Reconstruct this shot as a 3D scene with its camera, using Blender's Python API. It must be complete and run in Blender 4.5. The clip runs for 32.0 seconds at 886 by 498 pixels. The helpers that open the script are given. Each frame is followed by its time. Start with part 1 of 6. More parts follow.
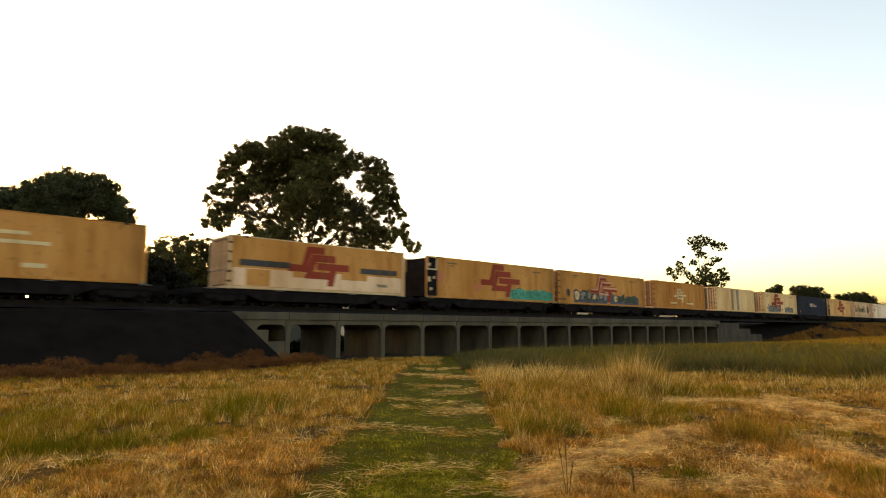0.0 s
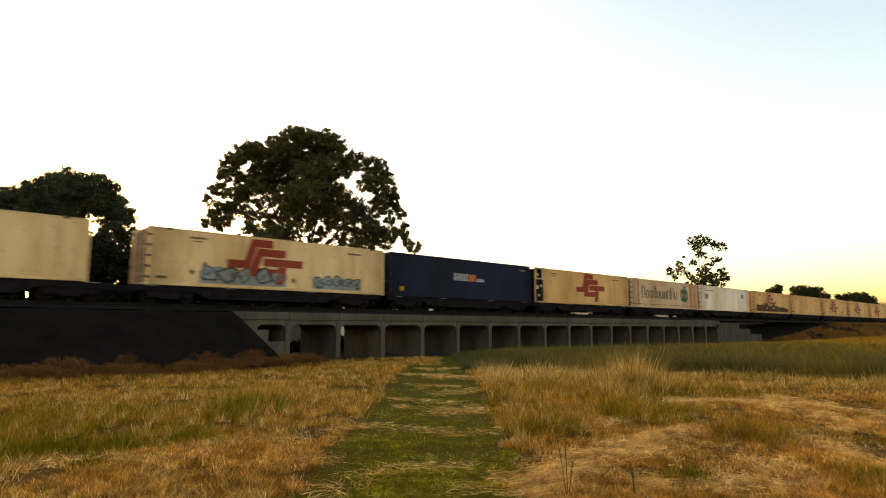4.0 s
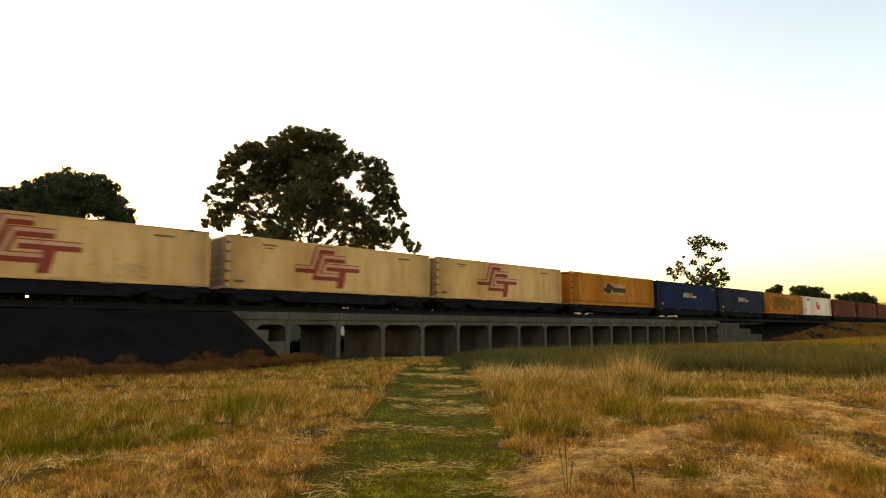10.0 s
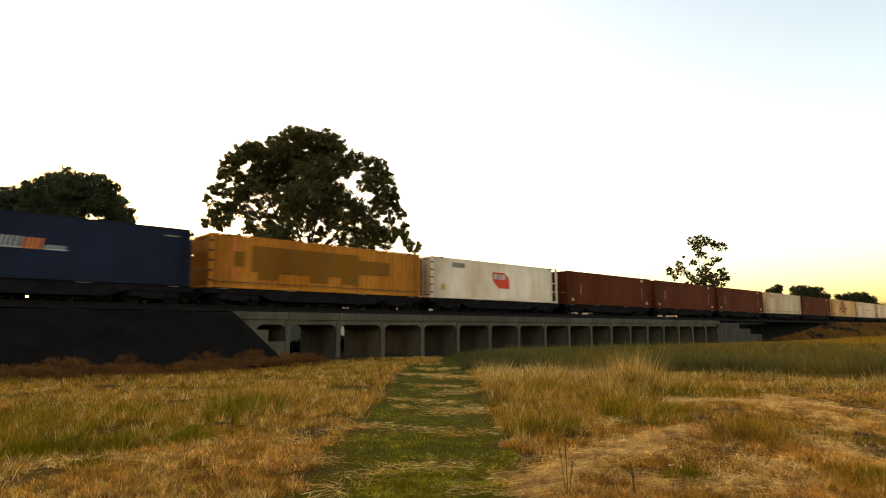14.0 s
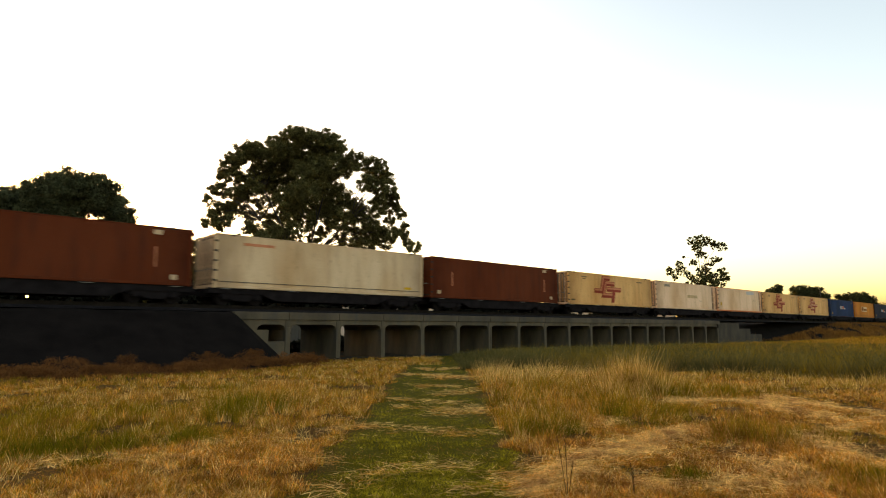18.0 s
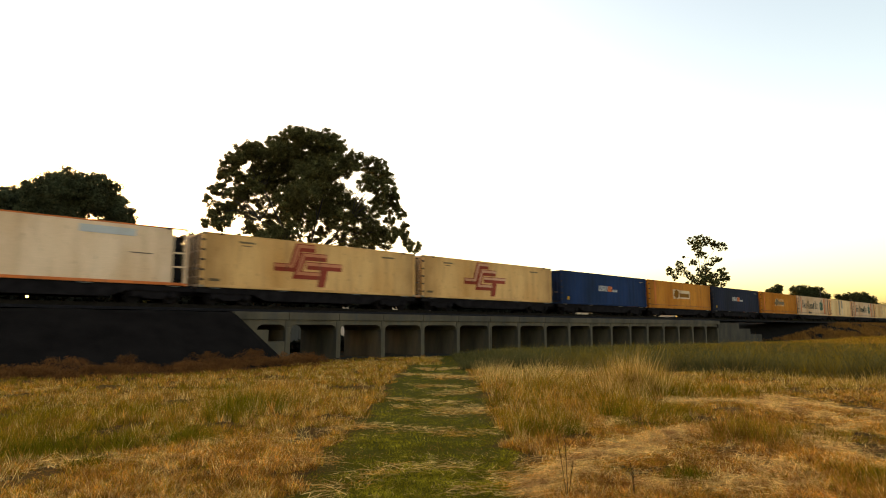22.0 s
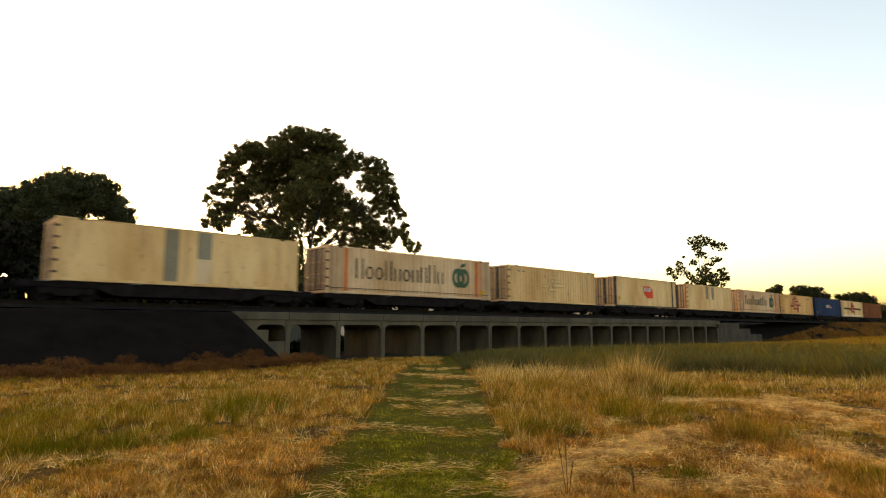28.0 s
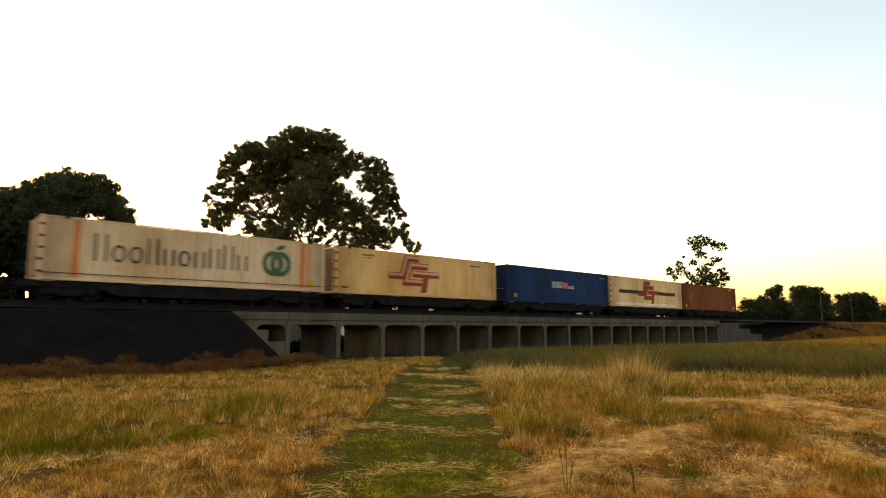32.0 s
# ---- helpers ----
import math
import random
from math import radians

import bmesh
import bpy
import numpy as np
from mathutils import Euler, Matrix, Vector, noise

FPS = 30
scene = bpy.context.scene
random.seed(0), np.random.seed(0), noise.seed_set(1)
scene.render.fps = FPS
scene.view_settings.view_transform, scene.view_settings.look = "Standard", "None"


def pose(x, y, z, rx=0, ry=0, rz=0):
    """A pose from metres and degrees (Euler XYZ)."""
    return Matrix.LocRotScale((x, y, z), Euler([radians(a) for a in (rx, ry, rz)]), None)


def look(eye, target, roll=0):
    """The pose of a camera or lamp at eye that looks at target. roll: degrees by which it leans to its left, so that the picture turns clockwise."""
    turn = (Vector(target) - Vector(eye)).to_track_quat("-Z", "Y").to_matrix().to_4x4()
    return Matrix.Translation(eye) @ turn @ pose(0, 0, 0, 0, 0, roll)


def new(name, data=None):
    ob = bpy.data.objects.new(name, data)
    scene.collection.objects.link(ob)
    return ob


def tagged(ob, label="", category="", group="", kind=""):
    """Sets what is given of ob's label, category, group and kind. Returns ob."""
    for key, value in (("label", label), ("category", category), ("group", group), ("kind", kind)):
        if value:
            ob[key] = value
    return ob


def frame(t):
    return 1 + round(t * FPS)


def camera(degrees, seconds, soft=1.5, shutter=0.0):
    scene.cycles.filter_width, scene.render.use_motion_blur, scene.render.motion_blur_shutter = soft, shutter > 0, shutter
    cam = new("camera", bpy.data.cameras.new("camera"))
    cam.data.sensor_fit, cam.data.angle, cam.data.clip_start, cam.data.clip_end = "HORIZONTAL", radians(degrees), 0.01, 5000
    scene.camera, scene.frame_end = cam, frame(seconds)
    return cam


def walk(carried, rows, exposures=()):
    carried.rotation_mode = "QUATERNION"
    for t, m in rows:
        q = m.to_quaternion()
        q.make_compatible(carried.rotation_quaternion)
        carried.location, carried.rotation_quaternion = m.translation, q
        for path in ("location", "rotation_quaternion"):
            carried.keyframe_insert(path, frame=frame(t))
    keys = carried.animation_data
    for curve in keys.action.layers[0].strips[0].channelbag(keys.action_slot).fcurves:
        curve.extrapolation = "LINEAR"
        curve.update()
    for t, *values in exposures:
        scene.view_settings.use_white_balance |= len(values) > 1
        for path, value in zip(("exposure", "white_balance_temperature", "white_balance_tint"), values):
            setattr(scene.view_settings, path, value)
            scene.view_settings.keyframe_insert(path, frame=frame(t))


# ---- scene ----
# x runs along the track, away to the train's tail; y runs from the viewer to the track; the field is z = 0.
YAW, PITCH = radians(42.87), radians(7.468)
EYE = Vector((0.0, 0.0, 1.5))
cam = camera(72.45, 32.0, soft=1.05, shutter=0.4)
AIM = Vector((math.sin(YAW) * math.cos(PITCH), math.cos(YAW) * math.cos(PITCH), math.sin(PITCH)))
STAND = look(EYE, EYE + AIM * 10)
walk(cam, [(0.0, STAND), (32.0, STAND)], exposures=[(0.0, 2.70, 9100, 18.5), (32.0, 2.70, 9100, 18.5)])

# ---- light: the sun just above the horizon, off to the left beyond the trees
SUN_AZ, SUN_EL = radians(-2), radians(4.5)      # clockwise from +y
world = bpy.data.worlds.new("evening_sky")
scene.world = world
world.use_nodes = True
wn = world.node_tree
sky = wn.nodes.new("ShaderNodeTexSky")
sky.sky_type = "NISHITA"
sky.sun_disc = False
sky.sun_elevation, sky.sun_rotation = SUN_EL, SUN_AZ
sky.air_density, sky.dust_density, sky.ozone_density = 0.9, 2.3, 1.25
wn.links.new(sky.outputs[0], wn.nodes["Background"].inputs[0])
wn.nodes["Background"].inputs[1].default_value = 0.15
sun_data = bpy.data.lights.new("sun", "SUN")
sun_data.energy, sun_data.angle, sun_data.color = 0.09, radians(12), (1.0, 0.72, 0.42)
sun = new("sun", sun_data)
SUN_FROM = Vector((math.sin(SUN_AZ) * math.cos(SUN_EL), math.cos(SUN_AZ) * math.cos(SUN_EL), math.sin(SUN_EL)))
sun.matrix_world = look(SUN_FROM * 100, (0, 0, 0))


# ---- materials
def mat(name, base, rough=0.8, metal=0.0, var=0.2, scale=1.5, fine=40.0, bump=0.15, streak=1.0, dirt=None, dirt_amount=0.0, rnd=0.0, island=False, gloss=0.2, spots=0.0, warm=(1, 1, 1), ends=0.0):
    """A painted or natural surface: base colour varied at two scales, with grain relief, streaks down the wall and dirt."""
    m = bpy.data.materials.new(name)
    m.use_nodes = True
    nt = m.node_tree
    b = nt.nodes["Principled BSDF"]
    b.inputs["Roughness"].default_value, b.inputs["Metallic"].default_value = rough, metal
    b.inputs["Specular IOR Level"].default_value = gloss
    N, L = nt.nodes.new, nt.links.new
    co = N("ShaderNodeTexCoord")
    mp = N("ShaderNodeMapping")
    mp.inputs["Scale"].default_value = (1, 1, streak)
    L(co.outputs["Object"], mp.inputs[0])
    big, small = N("ShaderNodeTexNoise"), N("ShaderNodeTexNoise")
    big.inputs["Scale"].default_value, big.inputs["Detail"].default_value = scale, 5
    small.inputs["Scale"].default_value, small.inputs["Detail"].default_value = fine, 3
    L(mp.outputs[0], big.inputs[0])
    L(co.outputs["Object"], small.inputs[0])
    r1 = N("ShaderNodeValToRGB")
    r1.color_ramp.elements[0].position, r1.color_ramp.elements[1].position = 0.32, 0.68
    r1.color_ramp.elements[0].color = (*[c * (1 - var * k) for c, k in zip(base, warm)], 1)
    r1.color_ramp.elements[1].color = (*[min(1, c * (1 + var)) for c in base], 1)
    L(big.outputs[0], r1.inputs[0])
    mul = N("ShaderNodeMix")
    mul.data_type, mul.blend_type = "RGBA", "MULTIPLY"
    mul.inputs[0].default_value = 0.5
    L(r1.outputs[0], mul.inputs[6])
    r2 = N("ShaderNodeValToRGB")
    r2.color_ramp.elements[0].color, r2.color_ramp.elements[1].color = (0.55, 0.55, 0.55, 1), (1.3, 1.3, 1.3, 1)
    L(small.outputs[0], r2.inputs[0])
    L(r2.outputs[0], mul.inputs[7])
    out = mul.outputs[2]
    if dirt:
        d = N("ShaderNodeTexNoise")
        d.inputs["Scale"].default_value, d.inputs["Detail"].default_value = max(1.6, scale * 2.3), 7
        mp2 = N("ShaderNodeMapping")
        mp2.inputs["Scale"].default_value, mp2.inputs["Location"].default_value = (1.6, 1, streak * 0.5), (7, 3, 1)
        L(co.outputs["Object"], mp2.inputs[0])
        L(mp2.outputs[0], d.inputs[0])
        rr = N("ShaderNodeMapRange")
        rr.inputs[1].default_value, rr.inputs[2].default_value, rr.inputs[4].default_value = 0.5, 0.75, dirt_amount
        L(d.outputs[0], rr.inputs[0])
        mx = N("ShaderNodeMix")
        mx.data_type = "RGBA"
        L(rr.outputs[0], mx.inputs[0])
        L(out, mx.inputs[6])
        mx.inputs[7].default_value = (*dirt, 1)
        out = mx.outputs[2]
    if spots:
        sp, sm, sx = N("ShaderNodeTexNoise"), N("ShaderNodeMapRange"), N("ShaderNodeMix")
        sp.inputs["Scale"].default_value, sp.inputs["Detail"].default_value = 3.3, 4
        mp3 = N("ShaderNodeMapping")
        mp3.inputs["Scale"].default_value = (1.5, 1, 0.6)
        L(co.outputs["Object"], mp3.inputs[0])
        L(mp3.outputs[0], sp.inputs[0])
        sm.inputs[1].default_value, sm.inputs[2].default_value, sm.inputs[4].default_value = 0.62, 0.71, spots
        L(sp.outputs[0], sm.inputs[0])
        sx.data_type = "RGBA"
        L(sm.outputs[0], sx.inputs[0])
        L(out, sx.inputs[6])
        sx.inputs[7].default_value = (0.07, 0.035, 0.018, 1)
        out = sx.outputs[2]
    if ends:       # darker at both container ends: grime, plus the neighbour's shade put into the colour
        sx, ab, mr1, gn, ml, ex = N("ShaderNodeSeparateXYZ"), N("ShaderNodeMath"), N("ShaderNodeMapRange"), N("ShaderNodeTexNoise"), N("ShaderNodeMath"), N("ShaderNodeMix")
        ab.operation, ml.operation, ex.data_type = "ABSOLUTE", "MULTIPLY", "RGBA"
        L(co.outputs["Object"], sx.inputs[0])
        L(sx.outputs[0], ab.inputs[0])
        L(ab.outputs[0], mr1.inputs[0])
        mr1.inputs[1].default_value, mr1.inputs[2].default_value, mr1.inputs[4].default_value = 5.2, 7.4, ends * 1.6
        gn.inputs["Scale"].default_value, gn.inputs["Detail"].default_value = 0.9, 5
        L(co.outputs["Object"], gn.inputs[0])
        L(mr1.outputs[0], ml.inputs[0])
        L(gn.outputs[0], ml.inputs[1])
        L(ml.outputs[0], ex.inputs[0])
        L(out, ex.inputs[6])
        ex.inputs[7].default_value = (base[0] * 0.35, base[1] * 0.30, base[2] * 0.28, 1)
        out = ex.outputs[2]
    if rnd:
        info = N("ShaderNodeNewGeometry") if island else N("ShaderNodeObjectInfo")
        hs = N("ShaderNodeHueSaturation")
        mr = N("ShaderNodeMapRange")
        mr.inputs[3].default_value, mr.inputs[4].default_value = 1 - rnd, 1 + rnd
        L(info.outputs["Random Per Island" if island else "Random"], mr.inputs[0])
        L(mr.outputs[0], hs.inputs["Value"])
        L(out, hs.inputs["Color"])
        out = hs.outputs[0]
    L(out, b.inputs["Base Color"])
    if bump:
        bp = N("ShaderNodeBump")
        bp.inputs["Strength"].default_value, bp.inputs["Distance"].default_value = bump, 0.02
        L(small.outputs[0], bp.inputs["Height"])
        L(bp.outputs[0], b.inputs["Normal"])
    return m


def paint(name, base, **kw):
    args = dict(rough=0.75, gloss=0.06, var=0.15, scale=0.45, fine=25, bump=0.05, streak=0.45, dirt=(0.17, 0.10, 0.05), dirt_amount=0.42, spots=0.75, ends=0.9, warm=(0.9, 1.7, 2.6))
    args.update(kw)
    return mat(name, base, **args)


def leafy(name, base, rnd=0.5, translucent=0.25, var=0.25, patch=0.5):
    m = mat(name, base, rough=0.7, var=var, scale=patch, fine=8, bump=0, rnd=rnd, island=True, gloss=0.02)
    m.node_tree.nodes["Principled BSDF"].inputs["IOR"].default_value = 1.12
    nt = m.node_tree
    b, o = nt.nodes["Principled BSDF"], nt.nodes["Material Output"]
    t, mix = nt.nodes.new("ShaderNodeBsdfTranslucent"), nt.nodes.new("ShaderNodeMixShader")
    mix.inputs[0].default_value = translucent
    nt.links.new(b.inputs["Base Color"].links[0].from_socket, t.inputs[0])
    nt.links.new(b.outputs[0], mix.inputs[1])
    nt.links.new(t.outputs[0], mix.inputs[2])
    nt.links.new(mix.outputs[0], o.inputs[0])
    return m


PAINT = {
    "tan": paint("tan_paint", (0.485, 0.214, 0.0647), dirt=(0.28, 0.095, 0.022), dirt_amount=0.7),
    "cream": paint("cream_paint", (0.606, 0.328, 0.132), dirt_amount=0.3, spots=0.5),
    "pale": paint("pale_cream_paint", (0.646, 0.41, 0.206), dirt_amount=0.3, spots=0.5),
    "oat": paint("oat_white_paint", (0.606, 0.404, 0.255), dirt_amount=0.25, spots=0.4),
    "white": paint("white_paint", (0.677, 0.451, 0.299), dirt_amount=0.18, spots=0.3),
    "bone": paint("bone_paint", (0.556, 0.389, 0.245), dirt_amount=0.25, spots=0.35),
    "bright": paint("bright_white_paint", (0.72, 0.56, 0.43), dirt_amount=0.18, spots=0.25),
    "yellow": paint("yellow_paint", (0.47, 0.163, 0.025), dirt=(0.20, 0.08, 0.022), dirt_amount=0.6),
    "mist": paint("blue_grey_spray_paint", (0.085, 0.09, 0.115), dirt_amount=0.1),
    "moss": paint("dull_green_spray_paint", (0.05, 0.055, 0.026), dirt_amount=0.1),
    "blue": paint("blue_paint", (0.0055, 0.015, 0.044), dirt=(0.010, 0.010, 0.013), dirt_amount=0.7, spots=0.2),
    "azure": paint("bright_blue_paint", (0.009, 0.026, 0.074), dirt=(0.012, 0.014, 0.02), dirt_amount=0.45, spots=0.2),
    "navy": paint("navy_paint", (0.012, 0.015, 0.030), dirt=(0.015, 0.014, 0.016), dirt_amount=0.5, spots=0.2),
    "brown": paint("oxide_brown_paint", (0.102, 0.022, 0.0078), dirt=(0.045, 0.014, 0.009), dirt_amount=0.5, spots=0.3),
    # the last container's brown, lightened for far haze and grazing sheen
    "hazebrown": paint("hazy_brown_paint", (0.165, 0.044, 0.014), dirt=(0.08, 0.025, 0.010), dirt_amount=0.5, spots=0.3),
    "orange": paint("orange_trim_paint", (0.62, 0.16, 0.05)),
    "red": paint("red_logo_paint", (0.255, 0.042, 0.026), dirt_amount=0.25),
    "rose": paint("faded_red_paint", (0.50, 0.18, 0.095), dirt_amount=0.2),
    "pink": paint("washed_out_red_paint", (0.54, 0.27, 0.17), dirt_amount=0.2),
    "stencil": paint("dark_stencil_paint", (0.15, 0.10, 0.055), dirt_amount=0.2),
    "soot": paint("dark_brown_mark_paint", (0.050, 0.034, 0.018), dirt_amount=0.2),
    "scarlet": paint("scarlet_paint", (0.62, 0.06, 0.03), dirt_amount=0.1),
    # door leaves: the dim recessed end is put into this darker grey
    "doorgrey": paint("darkened_door_paint", (0.13, 0.125, 0.11)),
    "grey": paint("grey_panel_paint", (0.22, 0.19, 0.145)),
    "slate": paint("dark_slate_paint", (0.05, 0.05, 0.055)),
    "green": paint("deep_green_paint", (0.048, 0.092, 0.060), dirt_amount=0.1),
    "ink": paint("faded_ink_paint", (0.036, 0.046, 0.036), dirt_amount=0.1),
    "teal": paint("teal_spray_paint", (0.035, 0.27, 0.20), dirt_amount=0.1),
    "silver": paint("grey_spray_paint", (0.21, 0.22, 0.215), dirt_amount=0.1),
    "maroon": paint("brown_spray_paint", (0.075, 0.032, 0.018), dirt_amount=0.1),
    "signwhite": paint("lettering_white", (0.40, 0.39, 0.38), dirt_amount=0.1),
    "stain": paint("brown_overpaint", (0.19, 0.070, 0.009), dirt_amount=0.3),
    "ghost": paint("faded_white_paint", (0.58, 0.42, 0.23)),
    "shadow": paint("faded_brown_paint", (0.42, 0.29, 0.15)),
    "sticker": paint("yellow_sticker", (0.55, 0.3, 0.02), dirt_amount=0.1),
}
STEEL = mat("galvanised_steel", (0.15, 0.145, 0.135), 0.5, 0.5, 0.2, 3)
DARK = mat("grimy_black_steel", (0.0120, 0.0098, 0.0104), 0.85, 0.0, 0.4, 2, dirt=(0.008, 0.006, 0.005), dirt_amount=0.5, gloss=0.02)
RUBBERY = mat("black_hinge", (0.015, 0.014, 0.013), 0.7)
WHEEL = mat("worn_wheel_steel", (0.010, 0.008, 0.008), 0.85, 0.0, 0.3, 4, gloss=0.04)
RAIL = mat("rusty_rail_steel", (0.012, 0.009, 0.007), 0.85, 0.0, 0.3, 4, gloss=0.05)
CONCRETE = mat("weathered_concrete", (0.088, 0.067, 0.043), 0.9, 0, 0.34, 0.8, 30, 0.3, streak=0.4, dirt=(0.06, 0.055, 0.045), dirt_amount=0.8, rnd=0.08)
AGED = mat("dark_aged_concrete", (0.071, 0.055, 0.037), 0.9, 0, 0.3, 0.8, 30, 0.3, streak=0.4, dirt=(0.05, 0.045, 0.04), dirt_amount=0.8, rnd=0.08)
PIER = mat("grey_pier_concrete", (0.082, 0.064, 0.042), 0.9, 0, 0.36, 0.8, 30, 0.3, streak=0.4, dirt=(0.045, 0.043, 0.040), dirt_amount=0.8, rnd=0.10)
# About half the base of the other concrete, for the wing wall.
WING_CONCRETE = mat("dark_patchy_concrete", (0.042, 0.033, 0.023), 0.9, 0, 0.4, 0.8, 30, 0.3, streak=0.5, dirt=(0.03, 0.026, 0.022), dirt_amount=0.8, rnd=0.08)
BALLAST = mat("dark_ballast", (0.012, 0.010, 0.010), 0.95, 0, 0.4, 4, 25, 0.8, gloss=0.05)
# Base darker than real soil, set to how dark the shaded bank looks.
DARK_EARTH = mat("very_dark_earth", (0.0076, 0.0057, 0.0049), 0.95, 0, 0.3, 1.2, 14, 0.4, gloss=0.03)
SLEEPER = mat("grey_sleeper_concrete", (0.2, 0.19, 0.17), 0.9, 0, 0.2, 3)
BARK = mat("gum_bark", (0.05, 0.042, 0.033), 0.9, 0, 0.35, 2, 20, 0.4, streak=0.3)
LEAF = leafy("gum_leaf", (0.088, 0.081, 0.031), 0.5, 0.12)
LEAF_DARK = leafy("dense_dark_leaf", (0.055, 0.060, 0.030), 0.5, 0.1)
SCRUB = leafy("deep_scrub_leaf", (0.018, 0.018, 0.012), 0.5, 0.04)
LEAF_FAR = leafy("far_tree_leaf", (0.038, 0.042, 0.018), 0.5, 0.12)
STRAW = leafy("dry_straw", (0.96, 0.450, 0.150), 0.5, 0.2, 0.45, 4.0)
GOLD = leafy("golden_grass", (0.69, 0.274, 0.044), 0.55, 0.18, 0.5, 4.0)
RUST = leafy("rusty_grass", (0.37, 0.142, 0.032), 0.5, 0.15, 0.5, 4.0)
OLIVE = leafy("olive_grass", (0.29, 0.165, 0.015), 0.5, 0.25, 0.5, 4.0)
BELT = leafy("uncut_green_grass", (0.160, 0.128, 0.046), 0.5, 0.3)
WEEDY = leafy("dark_weed_grass", (0.075, 0.066, 0.022), 0.5, 0.25)
MOSS = leafy("dark_green_grass", (0.14, 0.11, 0.008), 0.6, 0.3)
GREEN = leafy("green_grass", (0.285, 0.218, 0.017), 0.6, 0.3, 0.5, 4.0)
DUSK = leafy("dull_slope_grass", (0.27, 0.118, 0.030), 0.6, 0.2)
RUSSET = leafy("russet_dry_weed", (0.158, 0.063, 0.021), 0.4, 0.2)


# ---- building helpers
def box(bm, x0, x1, y0, y1, z0, z1):
    v = [bm.verts.new(p) for p in ((x0, y0, z0), (x1, y0, z0), (x1, y1, z0), (x0, y1, z0), (x0, y0, z1), (x1, y0, z1), (x1, y1, z1), (x0, y1, z1))]
    for f in ((0, 3, 2, 1), (4, 5, 6, 7), (0, 1, 5, 4), (1, 2, 6, 5), (2, 3, 7, 6), (3, 0, 4, 7)):
        bm.faces.new([v[i] for i in f])
    return v


def slab(x0, x1, y0, y1, z0, z1, bevel=0.0):
    bm = bmesh.new()
    box(bm, x0, x1, y0, y1, z0, z1)
    if bevel:
        bmesh.ops.bevel(bm, geom=bm.edges[:], offset=bevel, segments=1, affect="EDGES")
    return bm


def prism(bm, pts, y0, y1):
    """A plate of outline pts (x, z), from y0 (near) to y1."""
    a, b = [bm.verts.new((x, y0, z)) for x, z in pts], [bm.verts.new((x, y1, z)) for x, z in pts]
    bm.faces.new(a)
    bm.faces.new(b[::-1])
    for i in range(len(pts)):
        j = (i + 1) % len(pts)
        bm.faces.new((a[j], a[i], b[i], b[j]))


def ribbon(pts, w):
    """The outline of a mitred band of width w along pts."""
    up, dn = [], []
    P = [Vector(p) for p in pts]
    for i, p in enumerate(P):
        d0 = (p - P[i - 1]).normalized() if i else (P[1] - p).normalized()
        d1 = (P[i + 1] - p).normalized() if i < len(P) - 1 else d0
        n = Vector((-(d0 + d1).y, (d0 + d1).x)).normalized()
        k = w / 2 / max(0.4, n.dot(Vector((-d0.y, d0.x))))
        up.append(p + n * k)
        dn.append(p - n * k)
    return [tuple(p) for p in dn] + [tuple(p) for p in up[::-1]]


def tube(bm, a, b, r0, r1, n=8):
    a, b = Vector(a), Vector(b)
    q = (b - a).to_track_quat("Z", "Y")
    ring = lambda c, r: [bm.verts.new(c + q @ Vector((r * math.cos(6.2832 * i / n), r * math.sin(6.2832 * i / n), 0))) for i in range(n)]
    u, v = ring(a, r0), ring(b, r1)
    for i in range(n):
        bm.faces.new((u[i], u[(i + 1) % n], v[(i + 1) % n], v[i]))
    bm.faces.new(u[::-1])
    bm.faces.new(v)


MESHES = {}


def finish(bm, name, material):
    bmesh.ops.recalc_face_normals(bm, faces=bm.faces[:])
    me = bpy.data.meshes.new(name)
    bm.to_mesh(me)
    bm.free()
    me.materials.append(material)
    return me


def part(name, bm, material, parent, label="", at=None):
    ob = new(name, finish(bm, name, material))
    ob.parent = parent
    if at:
        ob.location = at
    return tagged(ob, label)


def shared(name, key, make, material, parent, at=(0, 0, 0), label=""):
    """A part whose mesh is built once for its key and material."""
    k = (key, material.name)
    if k not in MESHES:
        MESHES[k] = finish(make(), name, material)
    ob = new(name, MESHES[k])
    ob.parent, ob.location = parent, at
    return tagged(ob, label)


def thing(name, m, label, category, group="", kind=""):
    ob = new(name)
    ob.empty_display_size = 0.2
    ob.matrix_world = m
    return tagged(ob, label, category, group, kind)


def arrays(name, verts, faces, material, smooth=False):
    """A mesh from arrays: verts (n, 3), faces (m, k)."""
    me = bpy.data.meshes.new(name)
    k = faces.shape[1]
    me.vertices.add(len(verts))
    me.vertices.foreach_set("co", verts.astype(np.float32).ravel())
    me.loops.add(faces.size)
    me.loops.foreach_set("vertex_index", faces.astype(np.int32).ravel())
    me.polygons.add(len(faces))
    me.polygons.foreach_set("loop_start", np.arange(0, faces.size, k, dtype=np.int32))
    if smooth:
        me.polygons.foreach_set("use_smooth", np.ones(len(faces), dtype=bool))
    me.materials.append(material)
    me.update(calc_edges=True)
    return me


def smooth01(a, b, x):
    t = np.clip((np.asarray(x, float) - a) / (b - a), 0, 1)
    return t * t * (3 - 2 * t)


